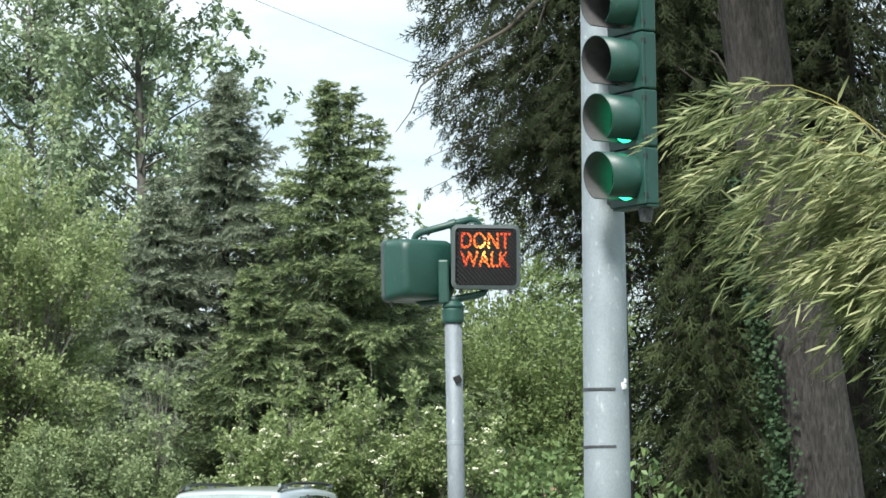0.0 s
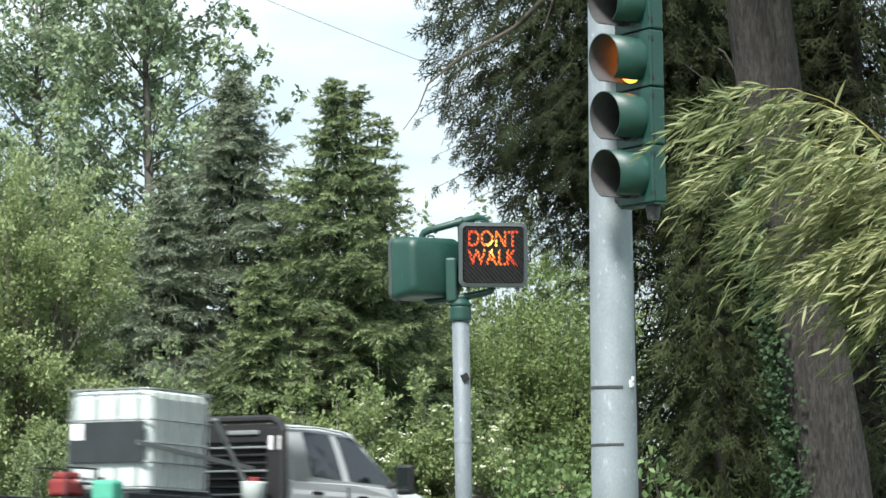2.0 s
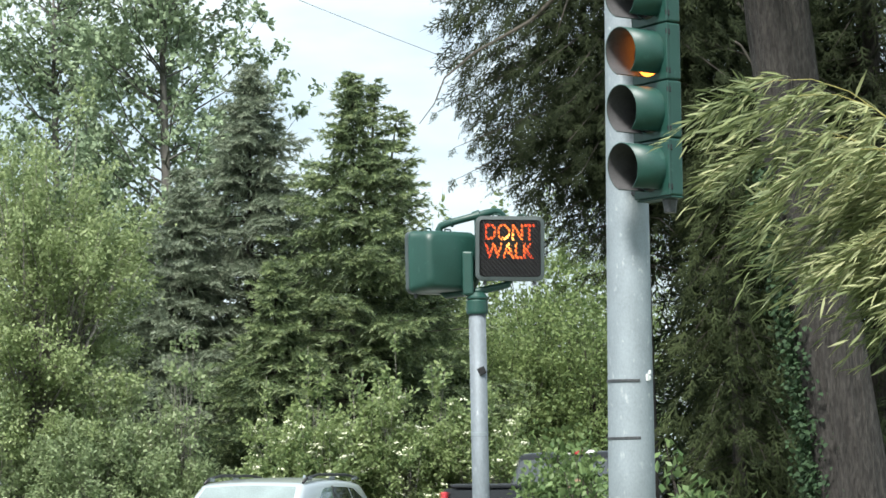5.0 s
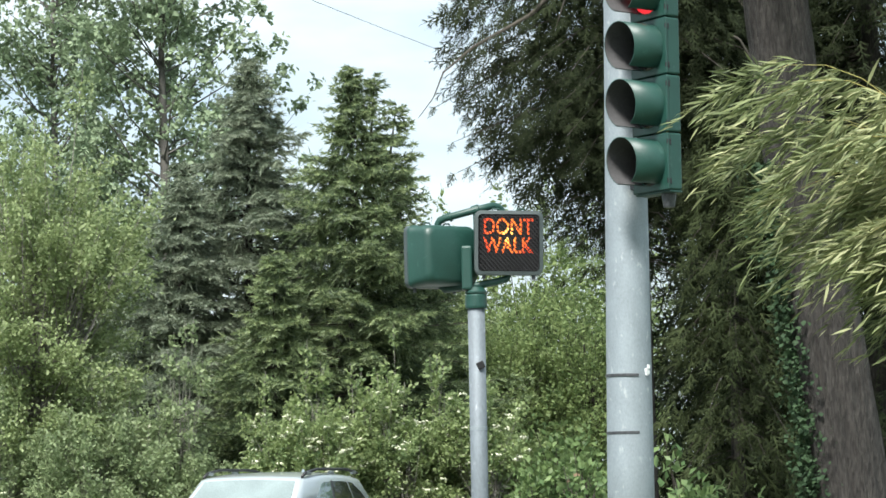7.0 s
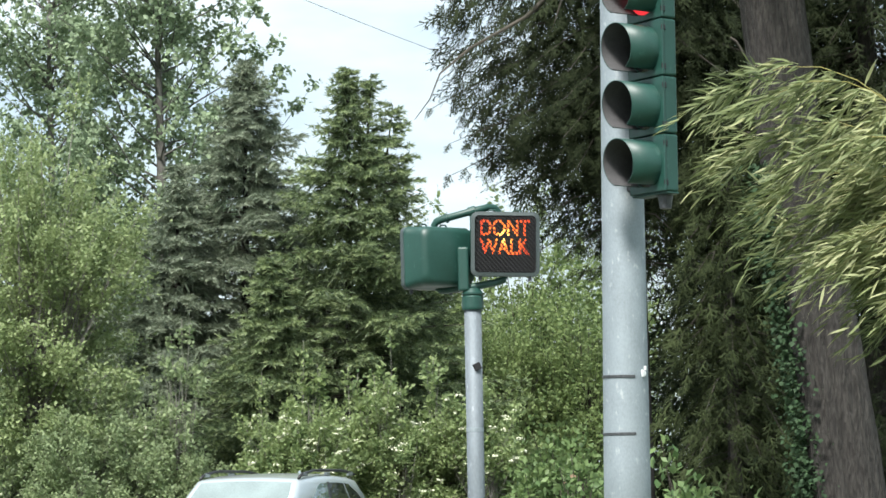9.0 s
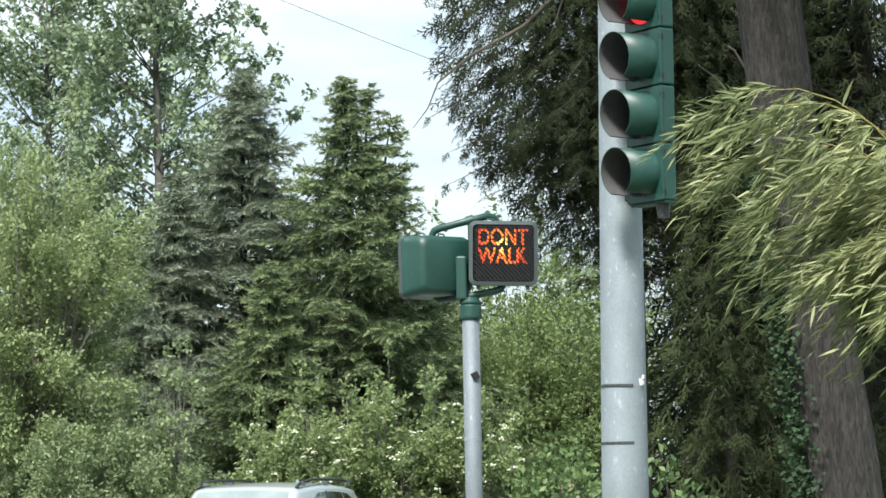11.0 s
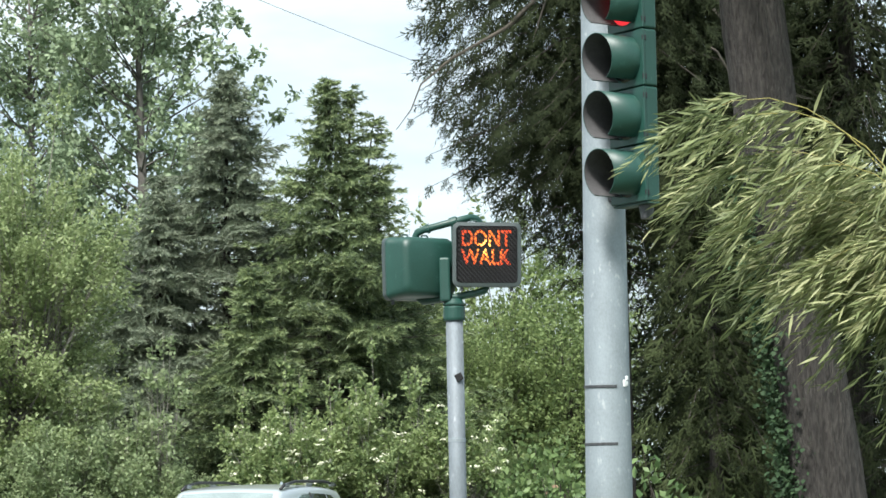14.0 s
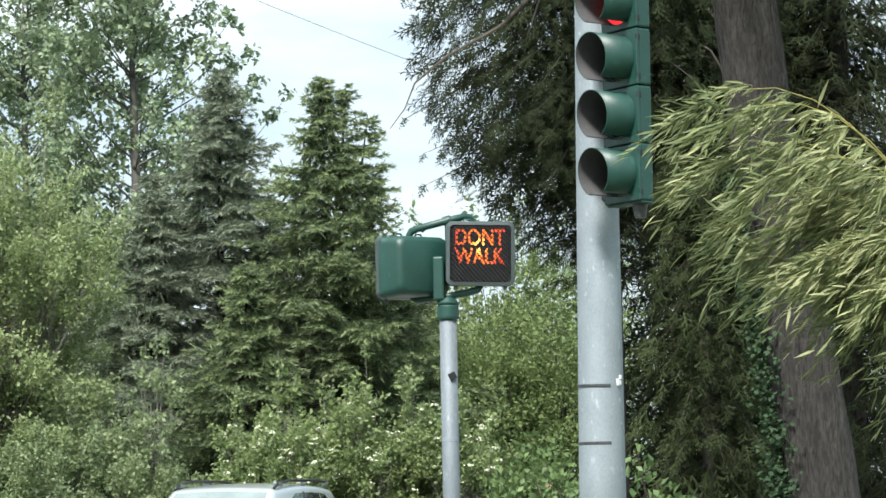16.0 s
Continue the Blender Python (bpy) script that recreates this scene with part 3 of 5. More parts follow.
def conifer(name, at, height, reach, seed, mat, label, branches=300, droop=0.25, lift=0.15, start=0.06, size=0.10,
            cedar=False, power=0.85, trunk=None, bark="bark", lean=(0, 0), gap=0.10, group="conifers", sparse=0.0, skirt=None, core=0,
            leaders=(), pad=0.55, fresh=None):
    """A tapered trunk with whorls of boughs; on each bough flat pads of needle tufts, paler at the growing ends."""
    rng = np.random.default_rng(seed)
    pr = random.Random(seed)
    x, y = at
    tree = thing(name, label, "tree", pose(x, y, gz(x, y) - 0.05, 0, 0, 0), group)
    r0 = trunk or height * 0.016
    pts = [(lean[0] * s * s, lean[1] * s * s, height * s) for s in (0, 0.1, 0.25, 0.5, 0.75, 0.97)]
    part("trunk", tube(pts, [r0 * 1.25, r0, r0 * 0.85, r0 * 0.6, r0 * 0.3, r0 * 0.08], 12), bark, tree, smooth=True)
    temp = [sprig(pr) if cedar else tuft(pr, 5, 0.72, 0.11) for _ in range(4)]
    P, D, S, new_growth = [], [], [], []
    limbs = bmesh.new()
    stems = [(0.0, 0.0, 0.0, 1.0)] + [(*l[:2], l[2], l[3]) for l in leaders]      # side, depth, from height, to height
    for sx, sy, s0, s1 in stems[1:]:
        tube([(0, 0, height * s0), (sx * 0.8, sy, height * (s0 + s1) / 2), (sx, sy, height * s1)], [0.05, 0.03, 0.006], 6, limbs)
    for b in range(branches):
        sx, sy, s0, s1 = stems[0 if b % 4 or len(stems) == 1 else 1 + (b // 4) % (len(stems) - 1)]
        s = start + (1 - start) * rng.random() ** (0.9 if cedar else 0.78)
        if s1 < 1.0 or s0 > 0:
            s = s0 + (s1 - s0) * rng.uniform(0.3, 1)
        if not cedar and s < 0.86:
            s = min(0.985, round(s * height / 0.34) * 0.34 / height + rng.normal(0, 0.05) / height)
        h = height * s
        rel = s if not s0 else 1 - (1 - s / s1) * 0.8
        ln = reach * max(0.0, 1 - rel) ** power * (rng.uniform(0.5, 1.04) if cedar else rng.uniform(0.32, 1.15)) + 0.05 * height * (1 - s) * 0.2 + 0.08
        if skirt:
            ln *= min(1.0, max(skirt[2], (s - skirt[0]) / (skirt[1] - skirt[0])))
        az = rng.uniform(0, math.tau)
        out = np.array([math.cos(az), math.sin(az), 0])
        side = np.array([-math.sin(az), math.cos(az), 0])
        base = np.array([lean[0] * s * s + sx, lean[1] * s * s + sy, h])
        up0 = lift + (0.9 * max(0, s - 0.75) if not cedar else 0) + (0 if cedar else rng.normal(0, 0.10))
        m = max(3, int(ln / gap))
        u = np.linspace(0.05, 1, m)
        line = base + out * (u * ln)[:, None]
        line[:, 2] += up0 * u * ln - droop * ln * u ** 2 * 1.4 + (0.12 if cedar else 0.5) * ln * np.maximum(0, u - 0.6) ** 1.5
        line += rng.normal(0, 0.015 * ln, (m, 3))
        if ln > 0.35:
            q = [tuple(base), tuple(line[m // 2]), tuple(line[-1])]
            tube(q, [0.005 + 0.007 * ln, 0.003 + 0.004 * ln, 0.003], 4, limbs, caps=False)
        bare = 0.12 if cedar else 0.30 * min(1.0, ln / 1.5)
        for i in range(m):
            if u[i] < bare + sparse * rng.random():
                continue
            tl = min(pad, 0.42 * ln) * (1.2 - u[i]) * rng.uniform(0.5, 1.3) + 0.05
            fwd = out * 0.75
            for sg in (-1, 1, 0):
                d = fwd + sg * side * 0.8 if sg else out
                d = d + np.array([0, 0, (-0.25 if cedar else -0.06) if sg else -0.05]) + rng.normal(0, 0.16, 3)
                d /= np.linalg.norm(d)
                k = max(1, int(tl / (size * 0.75))) if sg else 1
                for j in range(k):
                    P.append(line[i] + d * (j * size * 0.75) + np.array([0, 0, -0.05 * j * j * size]))
                    D.append(d + np.array([0, 0, -(0.12 if cedar else 0.05) * j - (0.85 if cedar else 0)]) + (rng.normal(0, 0.28, 3) if cedar else 0))
                    S.append(size * rng.uniform(0.75, 1.35))
                    new_growth.append(u[i] > 0.62 and j == k - 1 and rng.random() < 0.8)
    part("branching", limbs, "twig", tree, "thin dark branches")
    for c in range(core):      # older sprays close to the trunk
        s = start + 0.02 + (0.95 - start) * rng.random()
        r = reach * (1 - s) ** power * (rng.uniform(0.03, 0.88) ** 0.65 if cedar else rng.uniform(0.15, 0.5))
        if skirt:
            r *= min(1.0, max(skirt[2], (s - skirt[0]) / (skirt[1] - skirt[0])))
        az = rng.uniform(0, math.tau)
        if skirt and s < start + 0.045 * (1 + math.sin(5 * az) * math.sin(2 * az + 1)) + 0.03 * rng.random():
            continue
        P.append(np.array([math.cos(az) * r, math.sin(az) * r, height * s]))
        D.append(np.array([math.cos(az) * 0.6, math.sin(az) * 0.6, -0.7]) + rng.normal(0, 0.3, 3))
        S.append(size * rng.uniform(1.3, 2.3))
        new_growth.append(False)
    P, D, S, new_growth = np.array(P), np.array(D), np.array(S), np.array(new_growth)
    which = rng.integers(0, 4, len(P))

    def sprays(title, keep, paint, words=""):
        VV, FF, off = [], [], 0
        for w in range(4):
            k = (which == w) & keep
            spin = rng.normal(0, 0.8, k.sum()) if cedar else rng.uniform(0, math.tau, k.sum())
            v, f = place(temp[w][0], temp[w][1], P[k], axes(D[k], spin, rng), S[k])
            VV.append(v)
            FF.append(f + off)
            off += len(v)
        bulk(title, np.concatenate(VV), np.concatenate(FF), paint, tree, words)

    if fresh:
        sprays("new_growth", new_growth, fresh, "paler new growth at the bough ends")
        sprays("crown", ~new_growth, mat)
    else:
        sprays("crown", np.ones(len(P), bool), mat)
    return tree


def leafy(name, at, crown, seed, mat, label, leaves=9000, leaf=0.09, stems=5, clump=0.28, clumps=150, bark="twig", category="shrub",
          group="", up=0.3, blossom=0, shell=0.5, trunk=0.03, tall=None):
    """A broadleaf tree or shrub. crown: centre height, half width, half height."""
    rng = np.random.default_rng(seed)
    x, y = at
    cz, rw, rh = crown
    plant = thing(name, label, category, pose(x, y, gz(x, y) - 0.03), group)
    g = rng.normal(0, 1, (clumps, 3))
    g /= np.linalg.norm(g, axis=1, keepdims=True)
    rad = (shell + (1 - shell) * rng.random(clumps)) * rng.uniform(0.75, 1.18, clumps)
    C = g * rad[:, None] * np.array([rw, rw, rh]) + np.array([0, 0, cz])
    C[:, 2] = np.maximum(C[:, 2], 0.15)
    limbs = bmesh.new()
    tops = []
    for k in range(stems):
        a = math.tau * k / stems + rng.uniform(-0.4, 0.4)
        tip = np.array([math.cos(a) * rw * 0.55 * rng.random(), math.sin(a) * rw * 0.55 * rng.random(), cz + rh * rng.uniform(-0.1, 0.75)])
        base = np.array([math.cos(a) * 0.12, math.sin(a) * 0.12, 0]) if stems > 1 else np.zeros(3)
        mid = base * 0.4 + tip * 0.6 * np.array([0.6, 0.6, 1])
        path = [base, base * 0.6 + mid * 0.4, mid, tip]
        tube([tuple(p) for p in path], [trunk, trunk * 0.8, trunk * 0.6, trunk * 0.15], 7, limbs)
        tops.append(path)
    for c in C:
        p = tops[rng.integers(0, len(tops))]
        q = p[2] if c[2] > p[2][2] else p[1]
        mid = (q + c) / 2 + np.array([0, 0, -0.08]) + rng.normal(0, 0.06, 3)
        tube([tuple(q), tuple(mid), tuple(c + (c - q) * 0.12)], [trunk * 0.35, trunk * 0.2, 0.004], 4, limbs, caps=False)
    part("branching", limbs, bark, plant, "thin branching stems")
    per = leaves // clumps
    idx = np.repeat(np.arange(clumps), per)
    n = len(idx)
    twig = g + rng.normal(0, 0.35, g.shape) + np.array([0, 0, up])
    twig /= np.linalg.norm(twig, axis=1, keepdims=True)
    t = rng.uniform(-1, 1.2, n)
    P = C[idx] + twig[idx] * (t * clump)[:, None] + rng.normal(0, clump * 0.33, (n, 3))
    P[:, 2] = np.maximum(P[:, 2], 0.06)
    D = twig[idx] * 0.6 + rng.normal(0, 0.6, (n, 3)) + np.array([0, 0, -0.15])
    v, f = place(LEAF, LEAF_F, P, axes(D, rng.normal(0, 0.9, n), rng), leaf * rng.uniform(0.6, 1.3, n))
    bulk("foliage", v, f, mat, plant)
    if blossom:
        pick = rng.integers(0, n, blossom)
        B, S = [], []
        for i in pick:
            if P[i, 2] < cz - rh * 0.6:
                continue
            for _ in range(7):
                B.append(P[i] + rng.normal(0, 0.03, 3) * np.array([1, 1, 0.35]) + np.array([0, -0.03, 0.05]))
                S.append(rng.uniform(0.018, 0.034))
        tet = [(-1, 0, 0), (1, 0, 0), (0, 0.9, 0.3), (0, -0.9, 0.3), (0, 0, 0.9)]
        v, f = place(tet, [(0, 2, 4), (2, 1, 4), (1, 3, 4), (3, 0, 4)], np.array(B), axes(rng.normal(0, 1, (len(B), 3)), np.zeros(len(B)), rng), np.array(S))
        bulk("blossom", v, f, "blossom", plant, "flat clusters of cream blossom")
    return plant


def plumed(name, at, height, reach, seed, label, mat="poplar", branches=90, start=0.15, leaf=0.135, lean=0.0):
    """A poplar: ascending limbs, each carrying a plume of small leaves."""
    rng = np.random.default_rng(seed)
    x, y = at
    tree = thing(name, label, "tree", pose(x, y, gz(x, y) - 0.05), "tall poplars")
    path = [(lean * s + 0.1 * math.sin(5 * s), 0, height * s) for s in (0, 0.2, 0.4, 0.6, 0.8, 1)]
    part("trunk", tube(path, [0.19, 0.16, 0.125, 0.09, 0.05, 0.012], 12), "bark_poplar", tree, "grey trunk", smooth=True)
    limbs = bmesh.new()
    P, D = [], []
    for b in range(branches):
        s = start + (0.97 - start) * rng.random() ** 0.85
        ln = reach * (1 - 0.72 * s) * rng.uniform(0.7, 1.2)
        az = rng.uniform(0, math.tau)
        o = np.array([math.cos(az), math.sin(az), 0])
        base = np.array([lean * s, 0, height * s])
        rise = rng.uniform(0.55, 1.1)
        u = np.linspace(0.0, 1, 9)
        line = base + o * (u * ln)[:, None]
        line[:, 2] += rise * ln * u ** 1.25
        line[1:] += rng.normal(0, 0.05, (8, 3))
        tube([tuple(p) for p in line[::2]], [0.026, 0.02, 0.013, 0.008, 0.004], 5, limbs, caps=False)
        n = int(120 * ln)
        # side twigs gather the leaves in tufts
        knot = rng.normal(0, 0.22, (9, 3))
        stop = rng.random(14)[rng.integers(0, 14, n)]
        t = 0.15 + 0.87 * stop ** 0.8
        i = np.clip((t * 8).astype(int), 0, 7)
        q = line[i] + (line[i + 1] - line[i]) * np.clip(t * 8 - i, 0, 1.3)[:, None]
        q = q + knot[(stop * 997).astype(int) % 9] * (1.2 - t)[:, None] * 1.5 + rng.normal(0, 0.075, (n, 3))
        P.append(q)
        D.append(rng.normal(0, 0.7, (n, 3)) + o * 0.3 + np.array([0, 0, -0.1]))
    part("branching", limbs, "bark_poplar", tree, "ascending grey limbs")
    P, D = np.concatenate(P), np.concatenate(D)
    v, f = place(LEAF, LEAF_F, P, axes(D, rng.normal(0, 1, len(P)), rng), leaf * rng.uniform(0.6, 1.3, len(P)))
    bulk("crown", v, f, mat, tree)
    return tree


signal_pole()
LENSES = signal_head()
ped_signal()

# tall poplars and the light tree beside the road
plumed("poplar_tree", (-6.15, 48), 14.5, 4.1, 11, "tall poplar with upswept limbs and small grey-green leaves", branches=140)
plumed("poplar_tree", (-8.7, 50), 13.2, 3.6, 12, "tall poplar with airy crown of grey-green leaves", branches=118)
leafy("alder_tree", (-6.65, 37), (3.9, 1.65, 3.7), 21, "alder", "light green young alder with dense small leaves", 62000, 0.072, 3, 0.30, 340, "bark_pale", "tree", trunk=0.06, shell=0.35)

# conifers behind the shrubs
FIR = dict(fresh="fir_tip", size=0.105, pad=0.62)
SPRUCE = dict(fresh="spruce_tip", size=0.105, pad=0.62)
conifer("fir_tree", (-2.02, 42), 9.15, 3.9, 31, "fir", "green fir with ragged pointed top and paler bough ends", 480, droop=0.2, power=0.92, core=1500, leaders=[(0.42, 0.1, 0.72, 0.985), (0.8, 0.2, 0.66, 0.93)], **FIR)
conifer("fir_tree", (-1.22, 44.5), 7.6, 3.0, 32, "fir", "dark green fir with ragged branch ends", 320, droop=0.1, lift=0.25, sparse=0.1, power=0.85, core=700, **FIR)
conifer("spruce_tree", (-4.05, 44), 9.7, 4.0, 33, "spruce", "grey-green spruce with drooping twigs", 440, core=1300, power=0.8, **SPRUCE)
conifer("spruce_tree", (-5.2, 43), 7.6, 3.2, 34, "spruce", "dull grey-green spruce behind shrubs", 360, core=1100, **SPRUCE)
conifer("spruce_tree", (-7.6, 46), 7.2, 2.5, 35, "spruce", "grey-green spruce among poplars", 230, core=500, **SPRUCE)
conifer("spruce_tree", (-3.3, 47.5), 7.7, 2.7, 38, "spruce", "grey-green spruce between firs", 300, core=900, **SPRUCE)
conifer("fir_tree", (-0.9, 50), 7.0, 2.6, 37, "fir", "dense green fir at the back", 240, core=700, **FIR)
conifer("fir_tree", (-3.3, 40.5), 5.6, 2.5, 36, "fir", "short dense green fir", 320, core=800, **FIR)

# ---- the dark cedars behind the signal pole, the wood's shade put into their colour ----
def cedar_trunk():
    """The big ivied trunk, its limbs high up."""
    x, y = 3.07, 19.0
    tree = thing("cedar_tree", "old cedar with broad brown trunk, ivy and dark drooping sprays", "tree", pose(x, y, -0.05), "dark cedars")
    pts = [(0.06, 0, 0), (0.0, 0, 0.9), (-0.10, 0, 1.8), (-0.24, 0, 2.8), (-0.42, 0, 4.0), (-0.55, 0, 5.2), (-0.8, 0, 13.0)]
    rad = [0.36, 0.30, 0.285, 0.275, 0.265, 0.25, 0.06]
    bm = bmesh.new()
    rings, n = [], 112
    fine = []
    for i in range(len(pts) - 1):
        for k in range(22):
            s = k / 22
            fine.append((Vector(pts[i]).lerp(Vector(pts[i + 1]), s), rad[i] * (1 - s) + rad[i + 1] * s))
    for p, r in fine:
        ring = []
        for k in range(n):
            a = math.tau * k / n
            rr = r * (1 + 0.10 * noise.noise((math.cos(a) * 5, math.sin(a) * 5, p.z * 0.45)) + 0.05 * noise.noise((math.cos(a) * 14, math.sin(a) * 14, p.z * 1.2)) - 0.09 * abs(noise.noise((math.cos(a) * 9 + 0.5 * noise.noise((a, 0, p.z * 1.5)), math.sin(a) * 9, p.z * 0.8))))
            ring.append(bm.verts.new((p.x + rr * math.cos(a), p.y + rr * math.sin(a), p.z)))
        rings.append(ring)
    for a, b in zip(rings, rings[1:]):
        for k in range(n):
            bm.faces.new((a[k], a[(k + 1) % n], b[(k + 1) % n], b[k]))
    part("trunk", bm, "bark", tree, "furrowed grey-brown trunk", smooth=True)
    # ivy up the trunk's edge
    rng = np.random.default_rng(5)
    nleaf = 4400
    z = 0.2 + 3.6 * rng.random(nleaf) ** 1.6
    a = radians(186) + rng.normal(0, 0.34, nleaf)
    cx = np.interp(z, [p[2] for p in pts], [p[0] for p in pts])
    r = np.interp(z, [p[2] for p in pts], rad) + np.abs(rng.normal(0.05, 0.06, nleaf))
    P = np.stack([cx + r * np.cos(a), r * np.sin(a), z], 1)
    D = np.stack([0.4 * np.cos(a), 0.5 * np.sin(a), -0.6 + 0 * a], 1) + rng.normal(0, 0.4, (nleaf, 3))
    v, f = place([(0, 0, 0), (-0.5, 0.35, 0.05), (0, 1, 0), (0.5, 0.35, 0.05)], LEAF_F, P, axes(D, rng.normal(0, 0.5, nleaf), rng), 0.042 * rng.uniform(0.5, 1.3, nleaf))
    bulk("ivy", v, f, "ivy", tree, "dark green ivy leaves")
    # high limbs with hanging sprays, above the view, added to shade the trees behind
    limbs = bmesh.new()
    P, D, S = [], [], []
    pr = random.Random(8)
    for k in range(130):
        h = rng.uniform(5.9, 12.6)
        az = rng.uniform(0, math.tau)
        ln = rng.uniform(1.2, 2.2)
        o = np.array([math.cos(az), math.sin(az), 0])
        sd = np.array([-o[1], o[0], 0])
        base = np.array([-0.45, 0, h])
        u = np.linspace(0, 1, 12)
        line = base + o * (u * ln)[:, None]
        line[:, 2] += -0.1 * ln * u - 0.25 * ln * u ** 2
        tube([tuple(p) for p in line[::3]], [0.022, 0.016, 0.010, 0.004], 5, limbs, caps=False)
        for i in range(3, 12):
            for j in range(7):
                sg = rng.uniform(-1, 1)
                P.append(line[i] + sd * sg * 0.55 * (1.2 - u[i]) + rng.normal(0, 0.06, 3) + np.array([0, 0, -abs(sg) * 0.2 - rng.random() * 0.25]))
                D.append(o * 0.5 + sd * sg * 0.6 + np.array([0, 0, -0.7]))
                S.append(rng.uniform(0.12, 0.22))
    part("branching", limbs, "twig", tree, "long drooping limbs out of view, added for shade")
    v, f = sprig(pr)
    v, f = place(v, f, np.array(P), axes(np.array(D), rng.normal(0, 0.6, len(P)), rng), np.array(S))
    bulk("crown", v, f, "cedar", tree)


cedar_trunk()
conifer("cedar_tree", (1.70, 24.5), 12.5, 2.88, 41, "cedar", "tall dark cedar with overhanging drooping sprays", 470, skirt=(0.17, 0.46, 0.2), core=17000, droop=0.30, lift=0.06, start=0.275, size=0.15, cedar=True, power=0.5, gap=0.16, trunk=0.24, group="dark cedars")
# the lit copy of the cedar colour: brighter olive fronds
conifer("cedar_tree", (2.55, 22.6), 5.0, 0.9, 42, "cedar_lit", "cedar with sprays coloured lit olive-green, hanging to the ground", 240, core=900, droop=0.5, lift=0.1, start=0.05, size=0.19, cedar=True, power=0.5, gap=0.11, group="dark cedars")
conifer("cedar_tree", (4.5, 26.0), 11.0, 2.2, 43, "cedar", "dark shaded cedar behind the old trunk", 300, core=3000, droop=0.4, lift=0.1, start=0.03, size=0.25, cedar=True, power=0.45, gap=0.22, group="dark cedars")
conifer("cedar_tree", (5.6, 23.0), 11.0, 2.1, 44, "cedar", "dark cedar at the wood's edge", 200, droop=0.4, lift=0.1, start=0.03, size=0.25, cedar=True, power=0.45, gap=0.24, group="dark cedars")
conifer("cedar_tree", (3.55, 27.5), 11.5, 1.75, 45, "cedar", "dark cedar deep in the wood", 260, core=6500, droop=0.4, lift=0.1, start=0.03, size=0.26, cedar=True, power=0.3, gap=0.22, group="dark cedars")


def bare_branches():
    """Dead limbs that reach out of the cedar."""
    rng = random.Random(3)
    tree = thing("dead_branch", "long bare dead limb hanging out of a cedar", "branch", pose(1.85, 24.4, 0))
    bm = bmesh.new()
    tube([(0.0, 0, 7.6), (-0.35, -0.9, 6.95), (-0.75, -1.3, 6.2), (-1.2, -1.4, 5.75), (-1.75, -1.4, 5.45), (-2.05, -1.4, 5.2), (-2.15, -1.4, 4.95), (-2.3, -1.4, 4.75)], [0.035, 0.03, 0.026, 0.02, 0.014, 0.009, 0.006, 0.003], 7, bm)
    tube([(-0.75, -1.3, 6.2), (-0.85, -1.4, 5.9), (-0.95, -1.4, 5.6)], [0.015, 0.01, 0.003], 5, bm)
    part("limb", bm, "deadwood", tree, smooth=True)
    bm = bmesh.new()
    for k in range(9):
        x, z = rng.uniform(0.6, 1.2), rng.uniform(4.5, 6.2)
        p = [(x, -1.9, z)]
        for j in range(5):
            x += rng.uniform(-0.02, 0.2)
            z += rng.uniform(-0.22, 0.08)
            p.append((x, -1.9 + 0.03 * j, z))
        tube(p, [0.014, 0.012, 0.009, 0.007, 0.005, 0.003], 5, bm)
    part("dead_twigs", bm, "deadwood", tree)


bare_branches()

# ---- shrubs along the road ----
rs = random.Random(77)
for i in range(6):      # elder and hawthorn in flower
    leafy("flowering_shrub", (-2.95 + 0.62 * i + rs.uniform(-0.15, 0.15), 36.4 + rs.uniform(-0.5, 0.6)), (1.45 + rs.uniform(-0.25, 0.2), 0.85, 1.4), 100 + i, "shrub",
          "green roadside shrub with flat cream blossom", 20000, 0.064, 8, 0.17, 150, "bark_pale", group="roadside shrubs", blossom=170, up=0.9, trunk=0.022)
for i, tall in enumerate((1.5, 1.5, 1.45, 1.3, 1.0, 0.72, 0.85)):      # plain shrubs to the side, a gap between; the first five in the haze-paled leaf colour
    leafy("roadside_shrub", (-7.0 + 0.66 * i + rs.uniform(-0.2, 0.2), 36.2 + rs.uniform(-0.5, 0.9)), (tall + rs.uniform(-0.1, 0.15), 0.9 if i < 5 else 0.55, tall), 120 + i, "shrub_hazed" if i < 5 else "shrub",
          "pale green leafy roadside shrub", 20000 if i < 5 else 8000, 0.064, 7, 0.19, 140, "bark_pale", group="roadside shrubs", blossom=8, up=0.9, trunk=0.022)
for i, (x, up) in enumerate(((-5.75, 2.6), (-5.2, 2.3), (-4.39, 2.95), (-4.75, 2.2), (-3.05, 2.2), (-2.4, 2.5), (-1.75, 2.5), (-1.2, 2.6), (-0.5, 2.4))):      # thin saplings that stick up out of them
    leafy("sapling", (x, 36.6), (up - 0.1, 0.34, 1.3), 140 + i, "shrub_hazed" if i < 4 else "shrub",
          "thin leafy sapling among roadside shrubs", 1150, 0.085, 3, 0.13, 30, "bark_pale", "sapling", group="saplings", up=0.8, trunk=0.016)
for i in range(6):      # the taller fresh green thicket beyond the bend
    leafy("thicket_bush", (-1.9 + 0.85 * i, 46.5 + rs.uniform(-0.8, 0.8)), (2.4 + 0.12 * i, 1.35, 2.2 + 0.16 * i), 160 + i, "thicket",
          "tall fresh green thicket bush", 19000, 0.082, 6, 0.34, 230, group="thicket bushes", up=0.4, shell=0.45)
